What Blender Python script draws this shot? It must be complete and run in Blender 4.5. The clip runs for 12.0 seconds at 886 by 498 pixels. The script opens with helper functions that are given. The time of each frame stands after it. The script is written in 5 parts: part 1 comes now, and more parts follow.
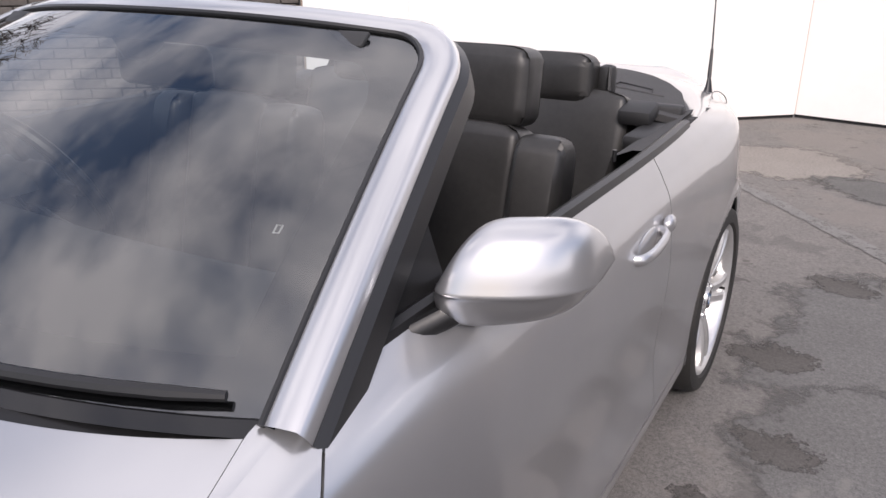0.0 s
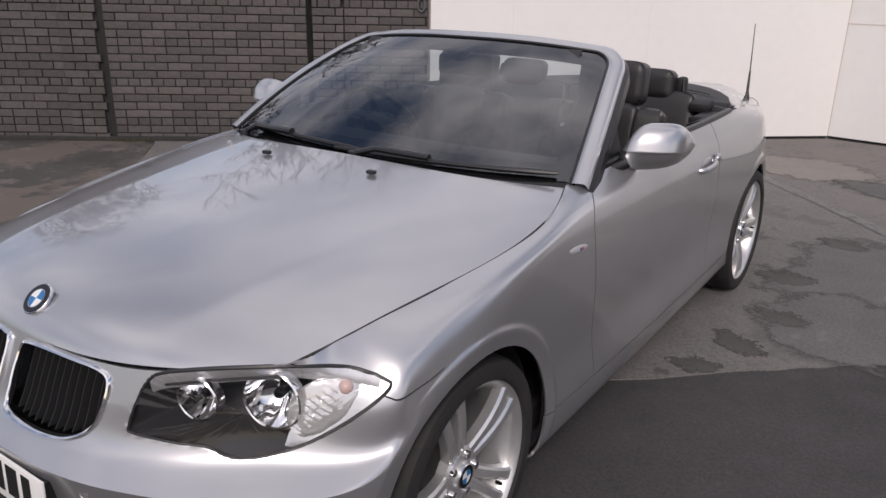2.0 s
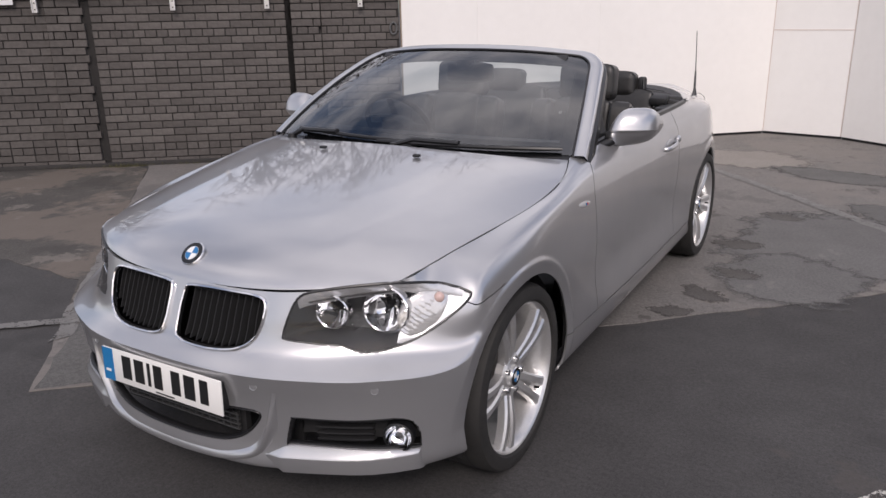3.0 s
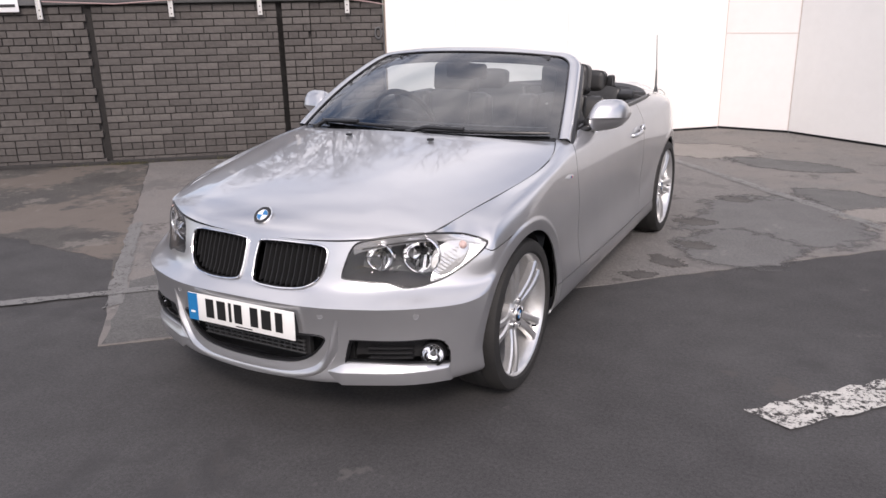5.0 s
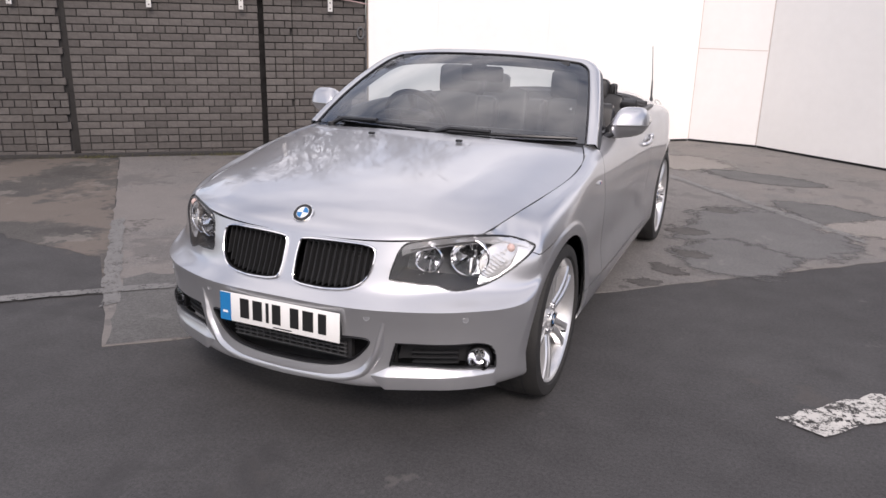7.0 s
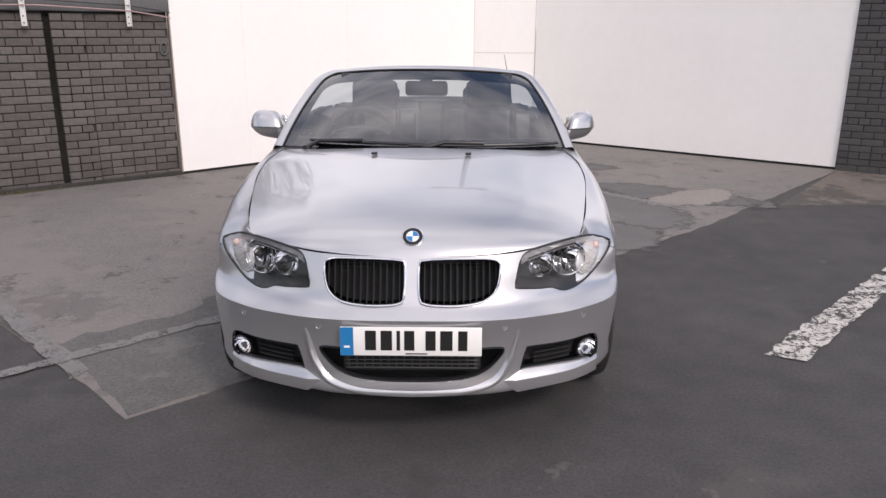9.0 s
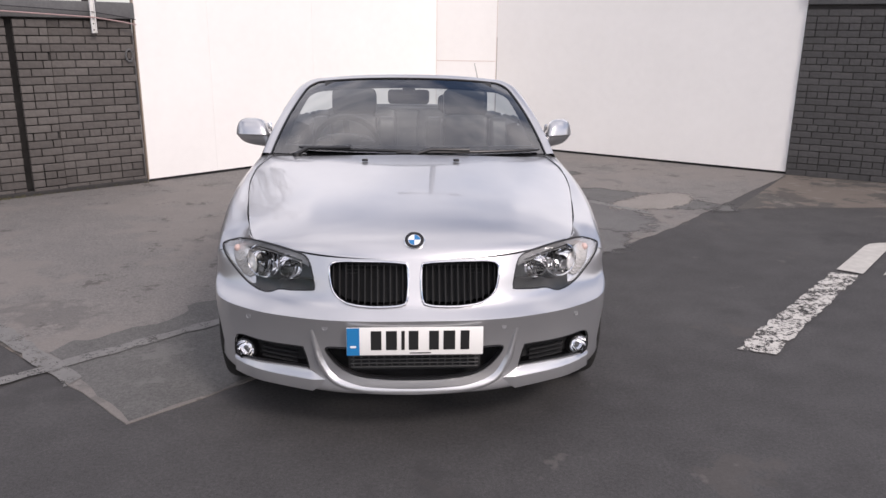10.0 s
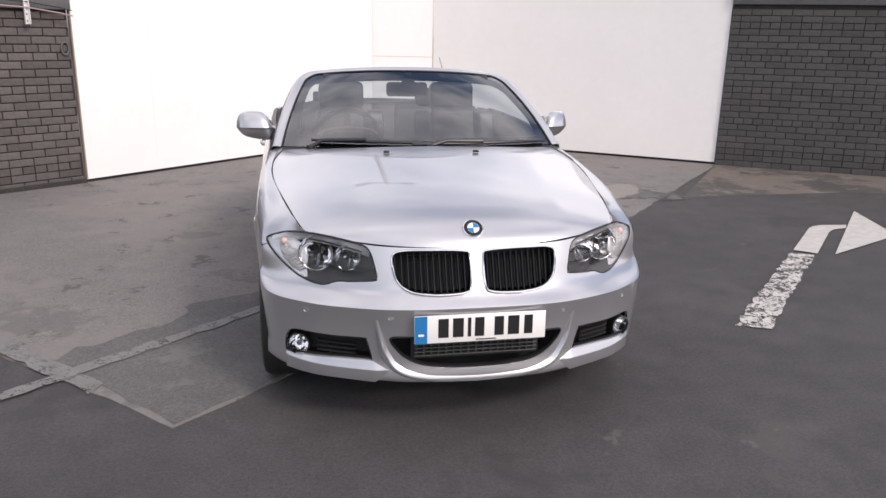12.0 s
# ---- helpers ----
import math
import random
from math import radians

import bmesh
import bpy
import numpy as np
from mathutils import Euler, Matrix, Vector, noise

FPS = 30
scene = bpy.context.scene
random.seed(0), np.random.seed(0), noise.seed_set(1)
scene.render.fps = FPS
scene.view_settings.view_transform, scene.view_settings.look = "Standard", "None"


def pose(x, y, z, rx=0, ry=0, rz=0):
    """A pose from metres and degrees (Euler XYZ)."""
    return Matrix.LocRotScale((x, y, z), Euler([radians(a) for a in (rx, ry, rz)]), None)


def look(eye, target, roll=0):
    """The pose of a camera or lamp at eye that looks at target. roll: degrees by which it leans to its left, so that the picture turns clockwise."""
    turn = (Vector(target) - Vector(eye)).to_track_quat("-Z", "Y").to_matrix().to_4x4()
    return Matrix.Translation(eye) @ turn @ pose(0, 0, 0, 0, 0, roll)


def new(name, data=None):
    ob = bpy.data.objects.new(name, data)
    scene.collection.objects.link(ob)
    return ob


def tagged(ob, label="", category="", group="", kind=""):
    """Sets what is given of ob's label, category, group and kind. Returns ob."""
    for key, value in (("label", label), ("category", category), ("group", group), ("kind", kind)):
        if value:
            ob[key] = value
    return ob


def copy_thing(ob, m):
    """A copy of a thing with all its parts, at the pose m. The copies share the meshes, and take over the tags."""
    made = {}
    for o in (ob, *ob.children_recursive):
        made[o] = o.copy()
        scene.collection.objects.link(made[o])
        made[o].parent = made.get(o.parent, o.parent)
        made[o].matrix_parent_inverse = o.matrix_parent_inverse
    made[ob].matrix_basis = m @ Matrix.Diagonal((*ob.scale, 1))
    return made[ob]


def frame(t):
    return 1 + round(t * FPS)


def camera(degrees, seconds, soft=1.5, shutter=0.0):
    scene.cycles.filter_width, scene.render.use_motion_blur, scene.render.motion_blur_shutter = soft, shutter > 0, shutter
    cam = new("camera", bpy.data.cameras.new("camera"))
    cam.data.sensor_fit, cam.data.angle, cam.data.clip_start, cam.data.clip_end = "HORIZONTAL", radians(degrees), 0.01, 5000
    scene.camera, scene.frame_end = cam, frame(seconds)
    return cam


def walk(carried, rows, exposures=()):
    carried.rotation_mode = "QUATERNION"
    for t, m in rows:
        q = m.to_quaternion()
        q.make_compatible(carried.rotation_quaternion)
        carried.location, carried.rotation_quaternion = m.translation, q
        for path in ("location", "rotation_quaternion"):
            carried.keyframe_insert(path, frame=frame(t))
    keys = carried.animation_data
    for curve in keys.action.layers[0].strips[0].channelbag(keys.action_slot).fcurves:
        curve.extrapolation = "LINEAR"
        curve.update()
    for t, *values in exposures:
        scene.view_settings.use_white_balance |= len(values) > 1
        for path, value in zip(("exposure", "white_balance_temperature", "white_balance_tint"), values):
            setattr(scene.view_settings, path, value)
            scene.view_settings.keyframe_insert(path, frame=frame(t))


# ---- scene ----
cam = camera(60.7, 12.0)
PATH = [
    (0, (1.267, 0.948, 1.435), (0.311, 2.546, 0.705), -0.1),
    (0.5, (1.389, 0.579, 1.486), (0.428, 2.182, 0.775), 0.3),
    (1, (1.559, 0.185, 1.515), (0.502, 1.744, 0.84), 0.8),
    (1.5, (1.607, -0.227, 1.5), (0.529, 1.32, 0.833), 1.9),
    (2, (1.698, -0.632, 1.528), (0.632, 0.926, 0.869), 1.1),
    (2.5, (1.8, -0.978, 1.536), (0.747, 0.602, 0.908), 0.9),
    (3, (1.796, -1.344, 1.521), (0.825, 0.297, 0.917), -1.1),
    (3.2, (1.769, -1.439, 1.504), (0.816, 0.217, 0.911), -2.6),
    (5, (1.932, -1.995, 1.551), (1.038, -0.308, 0.953), -1.2),
    (5.5, (1.933, -2.054, 1.544), (1.052, -0.358, 0.956), -1.3),
    (6, (1.913, -2.06, 1.543), (1.048, -0.354, 0.957), -0.6),
    (6.5, (1.813, -2.056, 1.533), (0.966, -0.341, 0.949), -0.4),
    (6.7, (1.731, -2.064, 1.523), (0.903, -0.339, 0.94), 0.5),
    (8.3, (0.612, -2.448, 1.533), (0.351, -0.562, 0.92), -0.3),
    (8.5, (0.466, -2.456, 1.543), (0.269, -0.563, 0.93), -0.2),
    (9, (0.133, -2.566, 1.579), (0.12, -0.648, 1.014), 0.3),
    (9.5, (-0.043, -2.66, 1.594), (0.07, -0.741, 1.041), 0.3),
    (10, (-0.057, -2.678, 1.597), (0.057, -0.758, 1.049), 0.7),
    (10.5, (-0.052, -2.674, 1.596), (0.046, -0.754, 1.045), 0.7),
    (11, (-0.105, -2.667, 1.589), (0.022, -0.75, 1.031), 1.7),
    (11.5, (-0.409, -2.69, 1.572), (-0.146, -0.784, 1.027), 1.8),
    (12, (-0.689, -2.647, 1.559), (-0.309, -0.762, 1.01), 1.2),
]
walk(cam, [(t, look(e, g, r)) for t, e, g, r in PATH],
     [(t, stops, 6430, 17) for t, stops in ((0.0, 0.56), (0.6, 0.40), (1.1, 0.10), (1.6, -0.16), (2.5, -0.18), (3.2, 0.12), (5.0, 0.46), (6.7, 0.44), (8.3, 0.32), (10.0, 0.34), (12.0, 0.46))])

# ---------------------------------------------------------------- world, sun, exposure
world = bpy.data.worlds.new("sky")
scene.world = world
world.use_nodes = True
wn, wl = world.node_tree.nodes, world.node_tree.links
wn.clear()
sky = wn.new("ShaderNodeTexSky")
sky.sky_type = 'NISHITA'
sky.sun_disc = False
sky.sun_elevation, sky.sun_rotation = radians(40), radians(147)
sky.air_density, sky.dust_density, sky.ozone_density = 1.0, 2.0, 1.0
cl_co = wn.new("ShaderNodeTexCoord")
cl_map = wn.new("ShaderNodeMapping")
cl_map.inputs["Scale"].default_value = (1.0, 1.0, 2.2)
cl = wn.new("ShaderNodeTexNoise")
cl.inputs["Scale"].default_value, cl.inputs["Detail"].default_value, cl.inputs["Roughness"].default_value = 1.7, 6.0, 0.55
cl_ramp = wn.new("ShaderNodeValToRGB")
cl_ramp.color_ramp.elements[0].position, cl_ramp.color_ramp.elements[1].position = 0.39, 0.63
cl_mix = wn.new("ShaderNodeMixRGB")
cl_mix.inputs[2].default_value = (9.2, 9.0, 9.0, 1)
bg = wn.new("ShaderNodeBackground")
bg.inputs["Strength"].default_value = 0.125
wout = wn.new("ShaderNodeOutputWorld")
wl.new(cl_co.outputs["Generated"], cl_map.inputs[0])
wl.new(cl_map.outputs[0], cl.inputs["Vector"])
wl.new(cl.outputs["Fac"], cl_ramp.inputs[0])
wl.new(cl_ramp.outputs[0], cl_mix.inputs[0])
wl.new(sky.outputs[0], cl_mix.inputs[1])
wl.new(cl_mix.outputs[0], bg.inputs["Color"])
wl.new(bg.outputs[0], wout.inputs[0])

sun = new("sun", bpy.data.lights.new("sun", "SUN"))
sun.data.energy, sun.data.angle, sun.data.color = 1.5, radians(14), (1.0, 0.93, 0.85)
sun.matrix_world = look((4.8, -7.4, 7.4), (0, 0, 0))


# ---------------------------------------------------------------- materials
def material(name, color, rough=0.5, metal=0.0, **more):
    m = bpy.data.materials.new(name)
    m.use_nodes = True
    b = m.node_tree.nodes["Principled BSDF"]
    b.inputs["Base Color"].default_value = (*color, 1)
    b.inputs["Roughness"].default_value = rough
    b.inputs["Metallic"].default_value = metal
    for key, value in more.items():
        b.inputs[key.replace("_", " ")].default_value = value
    return m


def node(m, kind, **values):
    n = m.node_tree.nodes.new(kind)
    for key, value in values.items():
        n.inputs[key.replace("_", " ")].default_value = value
    return n


def link(m, a, b):
    m.node_tree.links.new(a, b)


def coords(m, which="Object"):
    return node(m, "ShaderNodeTexCoord").outputs[which]


def noise_of(m, scale, detail=4.0, rough=0.55, co=None):
    n = node(m, "ShaderNodeTexNoise", Scale=scale, Detail=detail, Roughness=rough)
    link(m, co if co is not None else coords(m), n.inputs["Vector"])
    return n.outputs["Fac"]


def ramp(m, fac, stops):
    r = node(m, "ShaderNodeValToRGB")
    e = r.color_ramp.elements
    while len(e) < len(stops):
        e.new(0.5)
    for k, (p, c) in enumerate(stops):
        e[k].position = p
        e[k].color = (c, c, c, 1) if isinstance(c, (int, float)) else (*c, 1)
    link(m, fac, r.inputs[0])
    return r.outputs[0]


def mix(m, fac, a, b, blend="MIX"):
    n = node(m, "ShaderNodeMixRGB")
    n.blend_type = blend
    for sock, v in ((n.inputs[0], fac), (n.inputs[1], a), (n.inputs[2], b)):
        if isinstance(v, (int, float)):
            sock.default_value = v
        elif isinstance(v, tuple):
            sock.default_value = (*v, 1)
        else:
            link(m, v, sock)
    return n.outputs[0]


def bsdf(m):
    return m.node_tree.nodes["Principled BSDF"]


def bump(m, height, strength, distance):
    n = node(m, "ShaderNodeBump", Strength=strength, Distance=distance)
    link(m, height, n.inputs["Height"])
    link(m, n.outputs[0], bsdf(m).inputs["Normal"])


def vary(m, scale, low, high, detail=5.0):
    """Two-scale mottling of the colour between low and high."""
    f = mix(m, 0.4, noise_of(m, scale, detail), noise_of(m, scale * 9, 3))
    link(m, ramp(m, f, [(0.3, low), (0.7, high)]), bsdf(m).inputs["Base Color"])
    return f


def paint_material():
    m = material("silver_metallic_paint", (0.50, 0.50, 0.51), 0.3, 0.78, Coat_Weight=1.0, Coat_Roughness=0.03)
    f = noise_of(m, 3.0, 4)
    link(m, ramp(m, f, [(0.25, (0.50, 0.50, 0.512)), (0.75, (0.56, 0.56, 0.568))]), bsdf(m).inputs["Base Color"])
    link(m, ramp(m, noise_of(m, 7, 5), [(0.3, 0.29), (0.8, 0.33)]), bsdf(m).inputs["Roughness"])
    return m


PAINT = paint_material()
DARK = material("dark_liner", (0.012, 0.012, 0.013), 0.8)
RUBBER = material("tyre_rubber", (0.018, 0.018, 0.018), 0.75)
bump(RUBBER, noise_of(RUBBER, 160, 4), 0.3, 0.002)
vary(RUBBER, 6, (0.011, 0.011, 0.011), (0.026, 0.024, 0.022))
TRIM = material("black_trim", (0.012, 0.012, 0.013), 0.38)
bump(TRIM, noise_of(TRIM, 260, 3), 0.12, 0.001)
GLOSS = material("black_gloss", (0.008, 0.008, 0.009), 0.08)
CHROME = material("chrome", (0.82, 0.82, 0.83), 0.09, 1.0)
ALLOY = material("wheel_alloy", (0.66, 0.66, 0.66), 0.30, 0.75, Coat_Weight=0.4, Coat_Roughness=0.1)
vary(ALLOY, 14, (0.58, 0.57, 0.56), (0.70, 0.70, 0.70))
LEATHER = material("black_leather", (0.020, 0.019, 0.019), 0.42)
vary(LEATHER, 7, (0.015, 0.0145, 0.0145), (0.030, 0.029, 0.028))
bump(LEATHER, noise_of(LEATHER, 120, 4), 0.15, 0.001)
FABRIC = material("soft_top_cloth", (0.03, 0.03, 0.031), 0.85)
vary(FABRIC, 5, (0.040, 0.040, 0.042), (0.062, 0.060, 0.060))
bump(FABRIC, noise_of(FABRIC, 420, 2), 0.4, 0.0012)
PLASTIC = material("soft_plastic", (0.022, 0.022, 0.023), 0.55)
bump(PLASTIC, noise_of(PLASTIC, 90, 3), 0.08, 0.0006)
REFLECTOR = material("lamp_reflector", (0.93, 0.93, 0.94), 0.06, 1.0)
SIGNAL = material("signal_lens", (0.74, 0.73, 0.72), 0.12, 0.55)
LAMP_DARK = material("lamp_housing", (0.045, 0.045, 0.048), 0.35)
LAMP_GREY = material("lamp_brow", (0.66, 0.66, 0.67), 0.25, 0.6)
AMBER = material("amber_bulb", (0.58, 0.42, 0.38), 0.25)
BLUE = material("badge_blue", (0.02, 0.16, 0.38), 0.2)
WHITE = material("badge_white", (0.78, 0.78, 0.78), 0.2)
RED = material("badge_red", (0.5, 0.05, 0.04), 0.3)
PLATE_WHITE = material("plate_white", (0.80, 0.79, 0.76), 0.3)
PLATE_BLUE = material("plate_blue", (0.015, 0.17, 0.40), 0.3)
PLATE_BLACK = material("plate_black", (0.012, 0.012, 0.012), 0.4)


def glass_material(name, tint, rough=0.0, ior=1.5):
    m = material(name, tint, rough)
    nt = m.node_tree
    nt.nodes.remove(bsdf(m))
    out = nt.nodes["Material Output"]
    clear = node(m, "ShaderNodeBsdfTransparent", Color=(*tint, 1))
    shine = node(m, "ShaderNodeBsdfGlossy", Color=(1, 1, 1, 1), Roughness=rough)
    fres = node(m, "ShaderNodeFresnel", IOR=ior)
    sh = node(m, "ShaderNodeMixShader")
    link(m, fres.outputs[0], sh.inputs[0])
    link(m, clear.outputs[0], sh.inputs[1])
    link(m, shine.outputs[0], sh.inputs[2])
    link(m, sh.outputs[0], out.inputs["Surface"])
    return m


SCREEN = glass_material("windscreen_glass", (0.52, 0.57, 0.58), 0.0, 2.2)
LENS = glass_material("lamp_lens", (0.93, 0.94, 0.95), 0.01)
MIRROR = material("mirror_glass", (0.8, 0.82, 0.84), 0.02, 1.0)


def asphalt_material(name, low, high, stains=None):
    m = material(name, low, 0.85)
    big = mix(m, 0.35, noise_of(m, 0.55, 6), noise_of(m, 4.5, 5))
    col = ramp(m, big, [(0.32, low), (0.68, high)])
    grit = noise_of(m, 170, 3, 0.7)
    col = mix(m, 0.5, col, ramp(m, mix(m, 0.5, grit, noise_of(m, 60, 3, 0.8)), [(0.36, 0.08), (0.64, 0.92)]), "OVERLAY")
    if stains:
        for scale, where, colour, amount in stains:
            f = ramp(m, mix(m, 0.22, noise_of(m, scale, 6, 0.6), noise_of(m, scale * 7, 5)), [(where, 0.0), (where + 0.035, amount)])
            col = mix(m, f, col, colour)
    link(m, col, bsdf(m).inputs["Base Color"])
    link(m, ramp(m, big, [(0.3, 0.95), (0.75, 0.7)]), bsdf(m).inputs["Roughness"])
    bump(m, mix(m, 0.5, grit, noise_of(m, 60, 4)), 0.55, 0.004)
    return m


NEW_TAR = asphalt_material("new_asphalt", (0.042, 0.040, 0.040), (0.062, 0.059, 0.058),
                           [(1.2, 0.60, (0.075, 0.066, 0.060), 0.5), (2.6, 0.635, (0.13, 0.12, 0.11), 0.45), (0.5, 0.56, (0.036, 0.034, 0.034), 0.6)])
OLD_TAR = asphalt_material("old_asphalt", (0.140, 0.133, 0.127), (0.182, 0.168, 0.156),
                           [(0.75, 0.50, (0.190, 0.171, 0.156), 0.6), (1.1, 0.565, (0.095, 0.090, 0.086), 0.55), (3.2, 0.590, (0.068, 0.061, 0.056), 0.7)])
STAIN_TAR = asphalt_material("stained_asphalt", (0.060, 0.056, 0.052), (0.085, 0.078, 0.07),
                             [(0.8, 0.48, (0.15, 0.125, 0.105), 0.8), (1.4, 0.545, (0.055, 0.050, 0.046), 0.8), (3.0, 0.57, (0.19, 0.17, 0.15), 0.6)])


def worn_paint(name, colour, keep):
    m = material(name, colour, 0.7)
    nt = m.node_tree
    f = ramp(m, mix(m, 0.55, noise_of(m, 9, 5, 0.7), noise_of(m, 55, 4, 0.7)), [(keep, 0.0), (keep + 0.05, 1.0)])
    out = nt.nodes["Material Output"]
    clear = node(m, "ShaderNodeBsdfTransparent")
    sh = node(m, "ShaderNodeMixShader")
    link(m, f, sh.inputs[0])
    link(m, clear.outputs[0], sh.inputs[1])
    link(m, bsdf(m).outputs[0], sh.inputs[2])
    link(m, sh.outputs[0], out.inputs["Surface"])
    link(m, ramp(m, noise_of(m, 14, 5), [(0.3, tuple(c * 0.8 for c in colour)), (0.7, colour)]), bsdf(m).inputs["Base Color"])
    return m


MARKING = worn_paint("worn_road_paint", (0.55, 0.53, 0.49), 0.46)
MARKING_SOLID = worn_paint("road_paint", (0.52, 0.50, 0.46), 0.32)
MARKING_FAINT = worn_paint("faded_road_paint", (0.19, 0.185, 0.177), 0.41)


def brick_material(name, low, high):
    m = material(name, low, 0.85)
    info = node(m, "ShaderNodeObjectInfo")
    geo = node(m, "ShaderNodeNewGeometry")
    r = mix(m, 0.5, info.outputs["Random"], geo.outputs["Random Per Island"])
    col = ramp(m, r, [(0.2, low), (0.8, high)])
    col = mix(m, 0.45, col, ramp(m, noise_of(m, 22, 6, 0.65), [(0.3, 0.28), (0.72, 0.72)]), "OVERLAY")
    marks = ramp(m, mix(m, 0.3, noise_of(m, 5.5, 5, 0.7, coords(m, "Generated")), noise_of(m, 40, 4)), [(0.62, 0.0), (0.70, 0.35)])
    col = mix(m, marks, col, (0.22, 0.21, 0.20))
    link(m, col, bsdf(m).inputs["Base Color"])
    bump(m, noise_of(m, 130, 5, 0.7), 0.5, 0.003)
    return m


BRICK = brick_material("painted_brick", (0.074, 0.066, 0.061), (0.122, 0.110, 0.102))
BRICK_DARK = brick_material("dark_brick", (0.050, 0.049, 0.049), (0.072, 0.070, 0.070))
MORTAR = material("mortar", (0.045, 0.042, 0.041), 0.95)
vary(MORTAR, 8, (0.026, 0.024, 0.023), (0.045, 0.042, 0.040))
bump(MORTAR, noise_of(MORTAR, 120, 5), 0.5, 0.004)
COPING = material("coping_stone", (0.10, 0.10, 0.10), 0.85)
vary(COPING, 5, (0.085, 0.085, 0.087), (0.13, 0.13, 0.13))
BOARD = material("white_board", (0.84, 0.82, 0.79), 0.55)
vary(BOARD, 1.1, (0.82, 0.80, 0.77), (0.87, 0.85, 0.82))
BOARD_JOINT = material("board_joint", (0.62, 0.52, 0.47), 0.7)
BOARD_EDGE = material("board_edge", (0.30, 0.24, 0.19), 0.8)
GALV = material("white_bracket", (0.72, 0.71, 0.69), 0.5)
CABLE = material("cable", (0.36, 0.25, 0.24), 0.6)
BARK = material("bark", (0.06, 0.05, 0.045), 0.9)
bump(BARK, noise_of(BARK, 12, 5), 0.6, 0.02)
MOSS = material("weeds", (0.09, 0.085, 0.04), 0.9)


# ---------------------------------------------------------------- mesh helpers
def smooth(me, angle=35):
    me.shade_smooth()
    me.set_sharp_from_angle(angle=radians(angle))


def mesh_of(name, bm, mat, angle=35, keep_normals=False):
    me = bpy.data.meshes.new(name)
    if not keep_normals:
        bmesh.ops.recalc_face_normals(bm, faces=bm.faces)
    bm.to_mesh(me)
    bm.free()
    smooth(me, angle)
    for k in (mat if isinstance(mat, (list, tuple)) else [mat]):
        me.materials.append(k)
    return me


def part(name, bm, mat, parent=None, label="", angle=35, keep_normals=False):
    ob = new(name, mesh_of(name, bm, mat, angle, keep_normals))
    if parent is not None:
        ob.parent = parent
    if label:
        ob["label"] = label
    return ob


def grid_bm(pts, close_u=False, close_v=False, bm=None):
    """A sheet of quads over an array of points [i][j]."""
    bm = bm or bmesh.new()
    vs = [[bm.verts.new(p) for p in row] for row in pts]
    nu, nv = len(vs), len(vs[0])
    for i in range(nu if close_u else nu - 1):
        for j in range(nv if close_v else nv - 1):
            f = (vs[i][j], vs[(i + 1) % nu][j], vs[(i + 1) % nu][(j + 1) % nv], vs[i][(j + 1) % nv])
            if len(set(f)) == 4:
                bm.faces.new(f)
    return bm


def box_bm(size, at=(0, 0, 0), bevel=0.0, turn=None, segments=2, bm=None):
    b = bmesh.new()
    bmesh.ops.create_cube(b, size=1.0)
    bmesh.ops.scale(b, verts=b.verts, vec=size)
    if bevel:
        bmesh.ops.bevel(b, geom=b.edges[:], offset=bevel, segments=segments, profile=0.5, affect='EDGES')
    if turn is not None:
        bmesh.ops.transform(b, matrix=turn, verts=b.verts)
    bmesh.ops.translate(b, verts=b.verts, vec=at)
    return join_bm(bm, b)


def join_bm(a, b):
    if a is None:
        return b
    me = bpy.data.meshes.new("tmp")
    b.to_mesh(me)
    b.free()
    a.from_mesh(me)
    bpy.data.meshes.remove(me)
    return a


def tube_bm(path, radius, sides=8, closed=False, flat=1.0, bm=None):
    """A round or flattened bar along a path; radius may be a list."""
    pts = [Vector(p) for p in path]
    n = len(pts)
    rows, last = [], None
    for i, p in enumerate(pts):
        a = pts[(i - 1) % n] if closed or i else pts[0]
        b = pts[(i + 1) % n] if closed or i < n - 1 else pts[-1]
        d = (b - a).normalized()
        side = d.cross(Vector((0, 0, 1)) if abs(d.z) < 0.95 else Vector((0, 1, 0))).normalized()
        if last is not None and side.dot(last) < 0:
            side = -side
        last = side
        up = side.cross(d)
        r = radius[i] if isinstance(radius, (list, tuple)) else radius
        rows.append([p + side * (r * flat * math.cos(k * 2 * math.pi / sides)) + up * (r * math.sin(k * 2 * math.pi / sides)) for k in range(sides)])
    b = grid_bm(rows, close_u=closed, close_v=True)
    if not closed:
        b.verts.ensure_lookup_table()
        b.faces.new([b.verts[k] for k in range(sides)])
        b.faces.new([b.verts[(n - 1) * sides + k] for k in reversed(range(sides))])
    return join_bm(bm, b)


def lathe_bm(profile, steps=48, bm=None):
    """Turned about the x axis: profile of (x, radius)."""
    rows = [[(x, r * math.cos(k * 2 * math.pi / steps), r * math.sin(k * 2 * math.pi / steps)) for x, r in profile] for k in range(steps)]
    return join_bm(bm, grid_bm(rows, close_u=True))


def prism_bm(outline, low, high, bm=None):
    """An outline in x and y, extruded from low to high."""
    b = bmesh.new()
    a = [b.verts.new((x, y, low)) for x, y in outline]
    c = [b.verts.new((x, y, high)) for x, y in outline]
    b.faces.new(a[::-1])
    b.faces.new(c)
    for i in range(len(a)):
        j = (i + 1) % len(a)
        b.faces.new((a[i], a[j], c[j], c[i]))
    return join_bm(bm, b)


